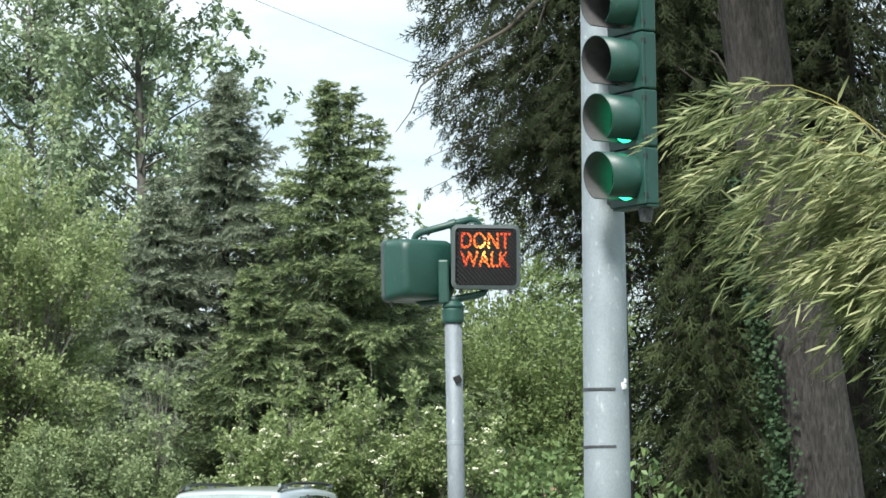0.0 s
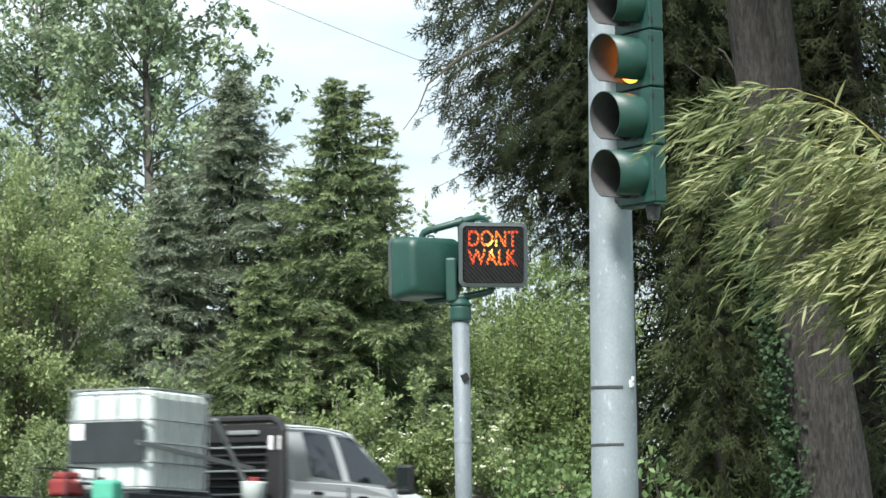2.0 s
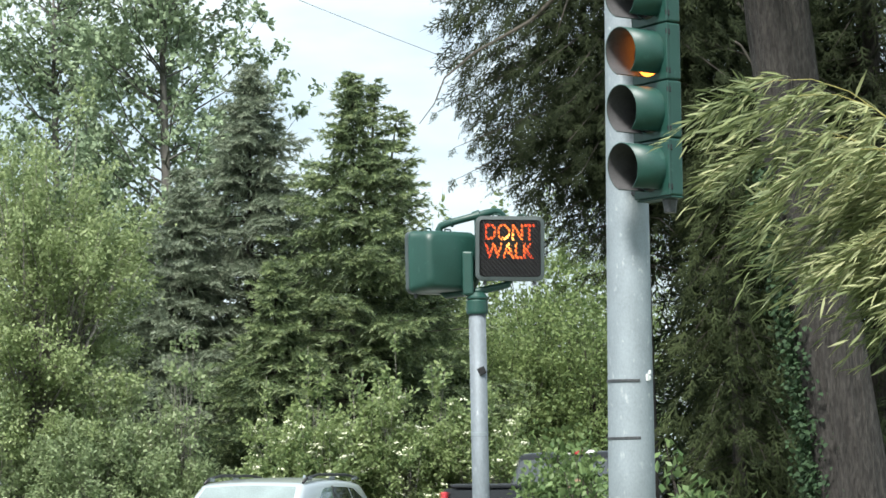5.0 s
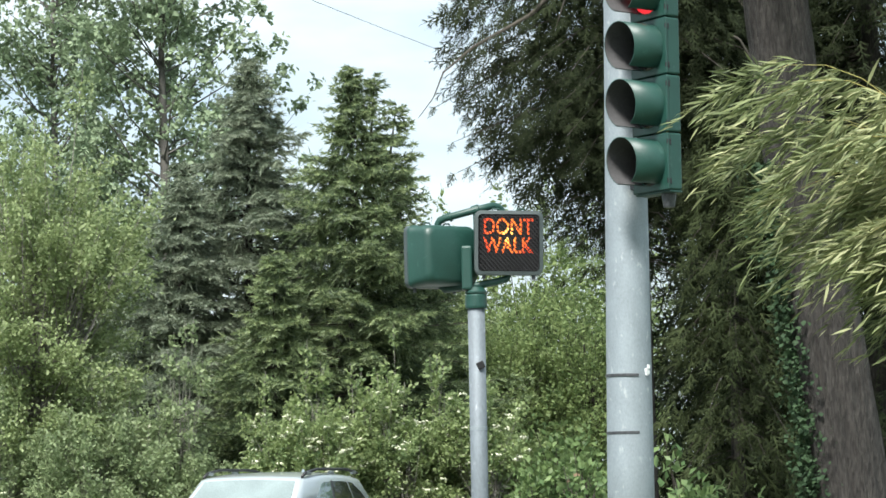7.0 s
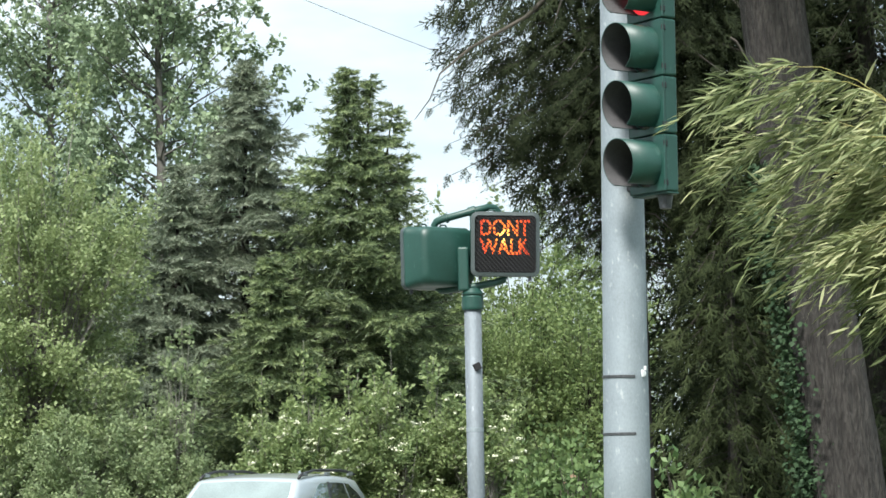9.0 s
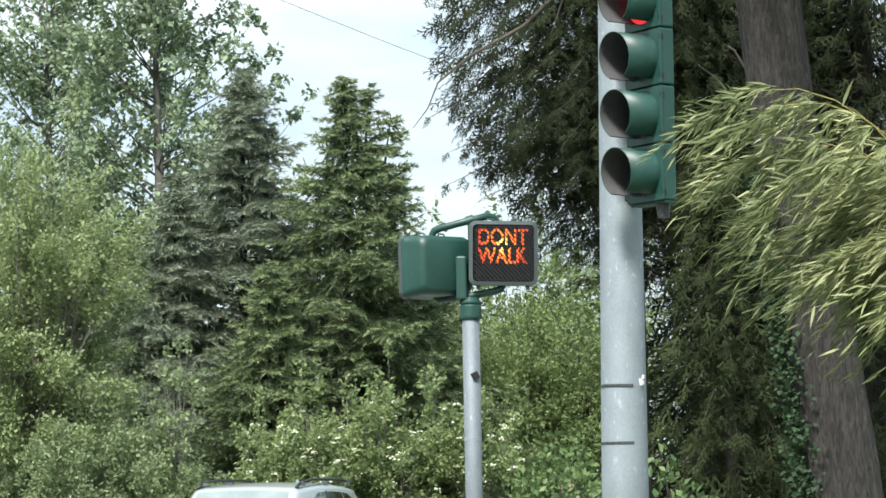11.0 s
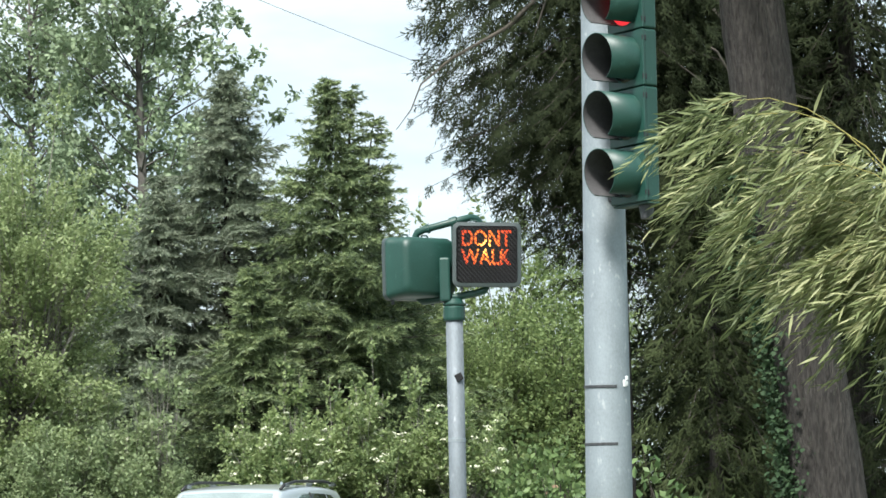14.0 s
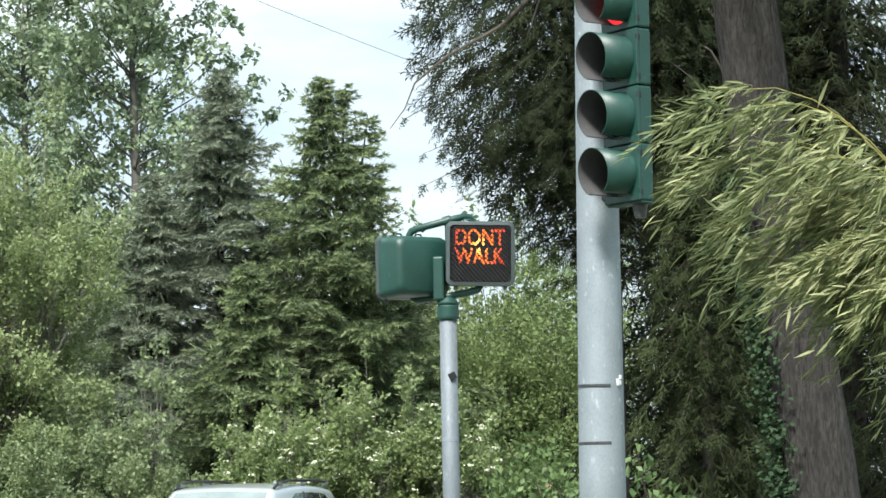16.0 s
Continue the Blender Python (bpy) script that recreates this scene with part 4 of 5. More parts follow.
for i in range(4):      # paler growth far behind
    leafy("thicket_bush", (-2.2 + 1.9 * i, 57 + rs.uniform(-1, 1)), (4.15 + 0.05 * i, 2.0, 4.0 + 0.05 * i), 170 + i, "thicket",
          "distant pale green thicket bush", 16000, 0.13, 5, 0.42, 300, group="thicket bushes", up=0.4, shell=0.45)
bramble = leafy("bramble_bush", (0.97, 25.0), (0.84, 0.50, 0.84), 181, "bramble", "bright green bramble bush with one dry brown leaf", 4600, 0.082, 6, 0.22, 130, group="bramble bushes", up=0.6)
bm = bmesh.new()
for side in (-1, 1):
    bm.faces.new([bm.verts.new(p) for p in ((-0.09, 0, -0.05), (side * 0.005, -0.02, 0.0), (0.10, 0, 0.055), (0.0, 0.03 * side, 0.02 + 0.035 * side))])
part("dry_leaf", bm, "dead_leaf", bramble, "curled dry brown leaf", m=pose(0.10, -0.52, 1.28))
leafy("bramble_bush", (1.05, 21.0), (0.80, 0.32, 0.66), 184, "bramble", "small bright green bramble beside the signal pole", 1300, 0.075, 5, 0.15, 70, group="bramble bushes", up=0.6)
leafy("bramble_bush", (1.72, 17.0), (0.52, 0.42, 0.62), 182, "bramble", "low bright green bramble under the cedars", 1300, 0.085, 6, 0.13, 60, group="bramble bushes", up=0.5)
leafy("bramble_bush", (1.45, 17.4), (0.6, 0.35, 0.66), 183, "bramble", "low leafy bramble behind the signal pole", 620, 0.085, 5, 0.13, 50, group="bramble bushes", up=0.5)


# ---- bamboo over the pavement: arching canes, each a piece that sways ----
def bamboo_clump():
    rng = np.random.default_rng(9)
    clump = thing("bamboo", "arching yellow-green bamboo with drooping narrow leaves", "bamboo", pose(3.11, 12.0, -0.07))
    canes = []
    # where the tips hang, in metres from the root: to the side, nearer, up
    tips = [(-1.82, 0.0, 3.22), (-1.72, -0.3, 3.10), (-1.62, 0.25, 2.94), (-1.56, -0.1, 2.66), (-1.40, 0.3, 2.56), (-1.24, -0.3, 2.42),
            (-0.98, 0.1, 2.26), (-1.66, 0.4, 2.98), (-1.50, -0.45, 2.80), (-1.32, 0.2, 2.60), (-1.10, -0.2, 2.40), (-0.92, 0.35, 2.22),
            (-1.05, 0.0, 2.78), (-0.85, -0.35, 2.55), (-0.70, 0.3, 2.34),
            (-1.36, 0.1, 2.42), (-1.12, -0.1, 2.30), (-0.92, 0.2, 2.12), (-0.72, -0.2, 2.04), (-1.2, 0.35, 2.45), (-0.9, -0.35, 2.3), (-0.62, 0.1, 1.92)]
    for tx, ty, tz in tips:
        u = np.linspace(0, 1, 26)[:, None]
        c0, c1 = np.zeros(3), np.array([-0.15, 0.1 * ty, tz * 0.78])
        c3 = np.array([tx, ty, tz])
        c2 = c3 + np.array([0.78, -0.3 * ty, 0.62])
        line = (1 - u) ** 3 * c0 + 3 * (1 - u) ** 2 * u * c1 + 3 * (1 - u) * u * u * c2 + u ** 3 * c3
        cane = part("cane", tube([tuple(p) for p in line[::2]], [0.007 - 0.006 * k / 12 for k in range(13)], 6), "cane", clump, smooth=True)
        P, D, S = [], [], []
        for j in range(68):
            i = int(11 + 14.9 * rng.random() ** 0.85)
            o = rng.normal(0, 1, 3)
            d = np.array([-0.85, 0, -0.14]) + o * 0.34
            d[2] -= 0.1
            d /= np.linalg.norm(d)
            ln = rng.uniform(0.10, 0.34)
            for q in range(13):
                s = (q + 1) / 13
                P.append(line[i] + d * ln * s + np.array([0, 0, -0.12 * s * s]))
                dd = d * 0.8 + np.array([-0.42, 0, -0.34]) + rng.normal(0, 0.30, 3)
                D.append(dd)
                S.append(rng.uniform(0.06, 0.13))
        for _ in range(2 if len(canes) < 4 else 0):      # upright fresh shoots
            P.append(line[int(rng.integers(13, 20))])
            D.append(np.array([0.1, 0, 1.0]) + rng.normal(0, 0.12, 3))
            S.append(0.16)
        n = len(P)
        v, f = place(BAMBOO_LEAF, BAMBOO_F, np.array(P), axes(np.array(D), rng.normal(0, 0.8, n), rng), np.array(S))
        bulk("leaves", v, f, "bamboo", cane, "narrow yellow-green leaves")
        canes.append(cane)
    return canes


CANES = bamboo_clump()

# the wire across the sky
wire = thing("power_wire", "thin dark overhead wire crossing the sky", "wire")
part("strand", tube([(x, 60, 13.59 - 0.419 * (x + 4.34) + 0.004 * (x + 2.6) ** 2) for x in range(-20, 21, 2)], 0.008, 6), "wire", wire)


# ---- vehicles: x forward, y to the left, z up ----
def wheel(car, x, y, r, w=0.24):
    rim_side = 1 if y > 0 else -1
    hub = part("wheel", tube([(0, -w / 2, 0), (0, -w / 2 + 0.02, 0), (0, w / 2 - 0.02, 0), (0, w / 2, 0)], [r * 0.94, r, r, r * 0.94], 28), "rubber", car, "black tyre", m=pose(x, y, r))
    part("rim", tube([(0, rim_side * (w / 2 - 0.02), 0), (0, rim_side * (w / 2 + 0.004), 0), (0, rim_side * (w / 2 + 0.012), 0)], [r * 0.62, r * 0.62, r * 0.5], 20), "chrome", hub, "metal rim")


def slab(sections):
    """A body skinned along x. Each section: x, half width, bottom z, shoulder z, top z, top half width."""
    loops = []
    for x, hw, zb, zs, zt, ht in sections:
        r = 0.05
        half = [(hw * 0.96, zb), (hw, zb + r * 2), (hw, zs - r), (hw * 0.985, zs), (ht, zt - 0.02), (ht - 0.05, zt)]
        loops.append([(x, a, z) for a, z in half] + [(x, -a, z) for a, z in half[::-1]])
    return loft(loops)


def arch(bm, belt, roof, drop):
    """Let the roof fall towards its ends."""
    (b0, b1, _, bz), (r0, r1, _, rz) = belt, roof
    mid, half = (r0 + r1) / 2 + 0.1, (r1 - r0) / 2 + 0.35
    for v in bm.verts:
        up = (v.co.z - bz) / (rz - bz)
        if up > 0:
            v.co.z -= drop * up * up * ((v.co.x - mid) / half) ** 2 + 0.45 * drop * up * (v.co.y / belt[2]) ** 2


def greenhouse(belt, roof, bevel=0.05, drop=0.0):
    """The cabin above the belt: belt and roof are (x back, x front, half width, z). Returns the mesh and its flat faces."""
    (b0, b1, bw, bz), (r0, r1, rw, rz) = belt, roof
    bm = bmesh.new()
    low = [bm.verts.new(p) for p in ((b0, -bw, bz), (b1, -bw * 0.94, bz), (b1, bw * 0.94, bz), (b0, bw, bz))]
    top = [bm.verts.new(p) for p in ((r0, -rw, rz), (r1, -rw * 0.97, rz - 0.015), (r1, rw * 0.97, rz - 0.015), (r0, rw, rz))]
    faces = [bm.faces.new((low[i], low[(i + 1) % 4], top[(i + 1) % 4], top[i])) for i in range(4)]
    bm.faces.new(top)
    bm.faces.new(low[::-1])
    quads = {}
    for key, f in zip(("right", "front", "left", "back"), faces):
        c = [v.co.copy() for v in f.verts]
        quads[key] = c
    quads["left"] = [quads["left"][1], quads["left"][0], quads["left"][3], quads["left"][2]]
    bmesh.ops.bevel(bm, geom=[e for e in bm.edges if e.verts[0].co.z > bz + 0.1 or e.verts[1].co.z > bz + 0.1], offset=bevel, segments=4, affect="EDGES", profile=0.6)
    if drop:
        long = [e for e in bm.edges if abs(e.verts[0].co.x - e.verts[1].co.x) > (r1 - r0) * 0.6]
        bmesh.ops.subdivide_edges(bm, edges=long, cuts=7, use_grid_fill=True)
        across = [e for e in bm.edges if abs(e.verts[0].co.y - e.verts[1].co.y) > belt[2] * 0.6]
        bmesh.ops.subdivide_edges(bm, edges=across, cuts=6, use_grid_fill=True)
        arch(bm, belt, roof, drop)
    return bm, quads


def pane(quad, outline, proud, thick=0.012, bend=None):
    """A pane on a flat quad (low a, low b, high b, high a); outline in fractions along and up."""
    a, b, c, d = quad
    n = (b - a).cross(d - a).normalized()
    mid = (a + b + c + d) / 4
    if n.dot(mid - Vector((mid.x * 0.5, 0, mid.z - 0.3))) < 0 and abs(n.y) > 0.3 and n.y * mid.y < 0:
        n = -n
    if bend:
        finer = []
        for (u0, v0), (u1, v1) in zip(outline, outline[1:] + outline[:1]):
            finer += [(u0 + (u1 - u0) * k / 5, v0 + (v1 - v0) * k / 5) for k in range(5)]
        outline = finer
    pts = [(a.lerp(b, u)).lerp(d.lerp(c, u), v) for u, v in outline]
    bm = bmesh.new()
    out = [bm.verts.new(p + n * proud) for p in pts]
    inn = [bm.verts.new(p - n * thick) for p in pts]
    k = len(pts)
    bm.faces.new(out)
    bm.faces.new(inn[::-1])
    for i in range(k):
        bm.faces.new((out[i], inn[i], inn[(i + 1) % k], out[(i + 1) % k]))
    bmesh.ops.recalc_face_normals(bm, faces=bm.faces[:])
    if bend:
        arch(bm, *bend)
    return bm


def sheet(quad, rows, proud, bend, thick=0.012):
    """A curved pane on a quad: rows of (height, left, right) in fractions, bent with the roof."""
    a, b, c, d = quad
    n = (b - a).cross(d - a).normalized()
    if n.x * ((a + b + c + d).x / 4 - (bend[0][0] + bend[0][1]) / 2) < 0:
        n = -n
    bm = bmesh.new()
    hs, ls, rs_ = zip(*rows)
    skins = []
    for off in (proud, -thick):
        grid = []
        for i in range(11):
            v = hs[0] + (hs[-1] - hs[0]) * i / 10
            u0, u1 = float(np.interp(v, hs, ls)), float(np.interp(v, hs, rs_))
            grid.append([bm.verts.new(a.lerp(b, u).lerp(d.lerp(c, u), v) + n * off) for u in (u0 + (u1 - u0) * k / 12 for k in range(13))])
        for r0, r1 in zip(grid, grid[1:]):
            for k in range(12):
                bm.faces.new((r0[k], r0[k + 1], r1[k + 1], r1[k]))
        skins.append([*grid[0], *[r[-1] for r in grid[1:]], *grid[-1][-2::-1], *[r[0] for r in grid[-2:0:-1]]])
    out, inn = skins
    for k in range(len(out)):
        bm.faces.new((out[k], inn[k], inn[(k + 1) % len(out)], out[(k + 1) % len(out)]))
    bmesh.ops.recalc_face_normals(bm, faces=bm.faces[:])
    arch(bm, *bend)
    return bm


def mirror(car, x, y, z, mat, tall=0.28, wide=0.2):
    s = 1 if y > 0 else -1
    arm = part("mirror", box((0.11, wide, tall), (x, y + s * wide * 0.9, z + 0.05), 0.035, 3), mat, car, "large door mirror")
    part("mirror_arm", tube([(x + 0.03, y - s * 0.06, z - 0.03), (x + 0.01, y + s * wide * 0.6, z)], 0.03, 8), "plastic", arm)
    part("mirror_glass", box((0.008, wide * 0.78, tall * 0.8), (x - 0.058, y + s * wide * 0.9, z + 0.05)), "glass", arm, "mirror glass")


def handle(car, x, y, z, mat="chrome"):
    s = 1 if y > 0 else -1
    part("door_handle", box((0.19, 0.035, 0.04), (x, y + s * 0.02, z), 0.012, 2), mat, car)


def pickup_white():
    car = thing("flatbed_pickup", "white crew-cab pickup with flatbed, black rack and water tank load", "pickup truck", group="")
    belt, roof = (0.0, 2.24, 0.96, 1.34), (0.03, 1.42, 0.77, 2.0)
    part("cab_body", slab([(-0.02, 0.97, 0.5, 1.25, 1.355, 0.955), (1.2, 0.985, 0.45, 1.25, 1.355, 0.965), (2.1, 0.98, 0.5, 1.22, 1.34, 0.93)]), "truck_white", car)
    bend = (belt, roof, 0.06)
    bm, q = greenhouse(belt, roof, 0.09, 0.06)
    part("cab", bm, "truck_white", car, smooth=True)
    part("hood", slab([(2.1, 0.98, 0.5, 1.18, 1.33, 0.88), (2.72, 0.97, 0.5, 1.15, 1.30, 0.86), (2.92, 0.95, 0.5, 1.06, 1.20, 0.82), (3.05, 0.93, 0.5, 0.98, 1.08, 0.78), (3.12, 0.9, 0.55, 0.9, 0.98, 0.72)]), "truck_white", car)
    for side, s in (("right", -1), ("left", 1)):
        part("rear_window", pane(q[side], [(0.19, 0.10), (0.44, 0.06), (0.46, 0.09), (0.585, 0.83), (0.57, 0.87), (0.26, 0.88), (0.235, 0.84)], 0.004, bend=bend), "glass", car)
        part("front_window", pane(q[side], [(0.525, 0.06), (0.91, 0.04), (0.925, 0.35), (0.915, 0.74), (0.87, 0.86), (0.68, 0.87)], 0.004, bend=bend), "glass", car)
        part("pillar", pane(q[side], [(0.465, 0.05), (0.515, 0.05), (0.665, 0.88), (0.595, 0.88)], 0.006, bend=bend), "truck_white", car)
        part("roof_gutter", tube([(0.06, s * 0.79, 1.93), (0.7, s * 0.785, 1.955), (1.2, s * 0.78, 1.93), (1.55, s * 0.79, 1.80)], 0.012, 6), "truck_white", car)
        mirror(car, 1.89, s * 0.98, 1.38, "plastic", 0.34, 0.22)
        handle(car, 0.42, s * 0.985, 1.22, "plastic")
        handle(car, 1.30, s * 0.985, 1.20, "plastic")
        part("door_seam", box((0.012, 0.012, 0.62), (1.03, s * 0.985, 1.0)), "plastic", car)
        for x in (-1.75, 2.45):
            wheel(car, x, s * 0.86, 0.45, 0.28)
    part("windscreen", sheet(q["front"], [(0.06, 0.06, 0.94), (0.93, 0.09, 0.91)], 0.006, bend), "glass_clear", car)
    part("rear_glass", sheet(q["back"], [(0.1, 0.1, 0.9), (0.88, 0.12, 0.88)], 0.006, bend), "glass", car)
    part("bumper", box((0.16, 1.9, 0.22), (3.16, 0, 0.58), 0.04, 3), "chrome", car, "chrome bumper")
    part("grille", box((0.05, 1.1, 0.26), (3.13, 0, 0.80), 0.02), "plastic", car)
    for s in (-1, 1):
        part("headlamp", box((0.06, 0.3, 0.2), (3.10, s * 0.72, 0.82), 0.03), "glass_clear", car)
    # flatbed with its black rack behind the cab
    bed = part("flatbed", box((2.75, 2.05, 0.10), (-1.48, 0, 0.98), 0.015), "plate", car, "dark steel flatbed")
    part("bed_rail", box((2.7, 0.05, 0.08), (-1.48, -1.0, 1.06), 0.01), "plate", bed)
    part("bed_rail", box((2.7, 0.05, 0.08), (-1.48, 1.0, 1.06), 0.01), "plate", bed)
    rack = part("headache_rack", tube([(-0.16, -0.94, 1.0), (-0.16, -0.94, 1.87), (-0.16, -0.90, 1.95), (-0.16, -0.80, 2.0), (-0.16, 0.80, 2.0), (-0.16, 0.90, 1.95), (-0.16, 0.94, 1.87), (-0.16, 0.94, 1.0)], 0.045, 8), "black", car, "black steel rack")
    part("rack_panel", box((0.03, 1.78, 0.2), (-0.16, 0, 1.85), 0.008), "black", rack)
    for k in range(8):
        part("slat", box((0.05, 1.8, 0.026), (-0.15, 0, 1.10 + 0.085 * k), 0.006, 1), "cage" if k % 3 == 1 else "black", rack)
    for y in (-0.86, 0.86):
        part("side_plate", box((0.035, 0.26, 0.92), (-0.16, y, 1.46), 0.02), "black", rack)
        for dy in (-0.05, 0.05):
            part("work_light", box((0.03, 0.05, 0.16), (-0.185, y + dy * 1.3, 1.74), 0.012), "white_label", rack, "pale work light")
    part("backing", box((0.012, 1.6, 0.72), (-0.11, 0, 1.42)), "black", rack)
    part("lamp_bar", box((0.03, 0.42, 0.05), (-0.185, -0.42, 1.855), 0.01), "cage", rack)
    for ob in car.children:      # a high-riding chassis
        if not ob.name.startswith("wheel"):
            ob.matrix_basis = pose(0, 0, 0.12) @ ob.matrix_basis
    return car


TANK_AT = (-1.39, 0.04, 1.15)


def water_tank():
    """A caged plastic tank; origin at its foot's middle."""
    tank = thing("water_tank", "white caged plastic water tank strapped on flatbed", "water tank")
    w, l, h = 1.15, 1.09, 1.17
    part("pallet", box((l, w, 0.13), (0, 0, 0.065), 0.015), "plate", tank)
    bm = loft([[(a, b, z) for a, b in rounded((l - 0.06) * k, (w - 0.06) * k, 0.12, 5)] for z, k in ((0.14, 0.96), (0.18, 1), (1.08, 1), (1.14, 0.97), (1.165, 0.88))])
    part("bladder", bm, "tank", tank, "translucent white bladder")
    part("top_cap", tube([(0, 0, 1.16), (0, 0, 1.20)], 0.09, 20), "plastic", tank)
    ring = rounded(l, w, 0.11, 4)
    for z in (0.15, 0.42, 0.62, 0.86, 1.175):
        pts = [(a, b, z) for a, b in ring] + [(ring[0][0], ring[0][1], z)]
        part("cage_ring", tube(pts, 0.010, 6, caps=False), "cage", tank)
    for k in range(4):
        b = -w / 2 + w * (k + 0.55) / 4.1
        for x in (-l / 2, l / 2):
            part("upright", tube([(x, b, 0.14), (x, b, 1.175)], 0.009, 6), "cage", tank)
    for k in range(6):
        a = -l / 2 + l * (k + 0.6) / 6.2
        for y in (-w / 2, w / 2):
            part("upright", tube([(a, y, 0.14), (a, y, 1.175)], 0.009, 6), "cage", tank)
    part("top_bar", tube([(-l / 2, -w / 2 + 0.3, 1.18), (l / 2, -w / 2 + 0.3, 1.18)], 0.011, 6), "cage", tank)
    part("top_bar", tube([(-l / 2, w / 2 - 0.3, 1.18), (l / 2, w / 2 - 0.3, 1.18)], 0.011, 6), "cage", tank)
    part("dark_plate", box((0.012, 1.0, 0.42), (-l / 2 - 0.016, -0.03, 0.63), 0.004), "plate", tank, "dark sheet plate on the cage")
    part("label", box((0.008, 0.17, 0.17), (-l / 2 - 0.024, 0.36, 0.74)), "white_label", tank, "blank white label")
    part("strap", box((l + 0.9, 0.012, 0.05), (0.2, -w / 2 - 0.02, 0.52), 0.003), "cage", tank, "grey tie-down strap", m=pose(0, 0, 0.02, 0, 5, 0))
    part("brace", tube([(l / 2 - 0.08, -w / 2 - 0.06, 0.92), (l / 2 + 0.62, -w / 2 - 0.06, 0.12)], 0.028, 8), "cage", tank, "slanting steel brace")
    return tank


def bed_load():
    pump = thing("petrol_pump", "red petrol water pump on the flatbed", "pump")
    part("engine", box((0.30, 0.26, 0.18), (0, 0, 0.15), 0.04, 3), "red", pump)
    part("fuel_tank", box((0.22, 0.20, 0.08), (0, 0, 0.27), 0.03, 3), "red", pump)
    part("frame", tube([(-0.24, -0.2, 0), (-0.24, -0.2, 0.35), (0.24, -0.2, 0.35), (0.24, -0.2, 0)], 0.014, 8), "black", pump)
    part("frame", tube([(-0.24, 0.2, 0), (-0.24, 0.2, 0.35), (0.24, 0.2, 0.35), (0.24, 0.2, 0)], 0.014, 8), "black", pump)
    part("muffler", tube([(0.0, -0.15, 0.22), (0.2, -0.15, 0.22)], 0.04, 12), "chrome", pump)
    can = thing("plastic_can", "green plastic can on the flatbed", "canister")
    part("can_body", box((0.20, 0.28, 0.22), (0, 0, 0.11), 0.04, 3), "teal", can)
    part("cap", tube([(0, 0.08, 0.215), (0, 0.08, 0.25)], 0.03, 12), "black", can)
    drum = thing("bucket", "white plastic bucket with red lid on flatbed", "bucket")
    part("bucket_body", tube([(0, 0, 0), (0, 0, 0.26), (0, 0, 0.28)], [0.12, 0.14, 0.14], 20), "tank", drum, smooth=True)
    part("lid", tube([(0, 0, 0.28), (0, 0, 0.32), (0, 0, 0.33)], [0.06, 0.06, 0.04], 16), "red", drum, "red lid")
    return [(pump, (-2.21, 0.30, 1.15)), (can, (-2.25, -0.28, 1.15)), (drum, (-0.42, -0.76, 1.15))]


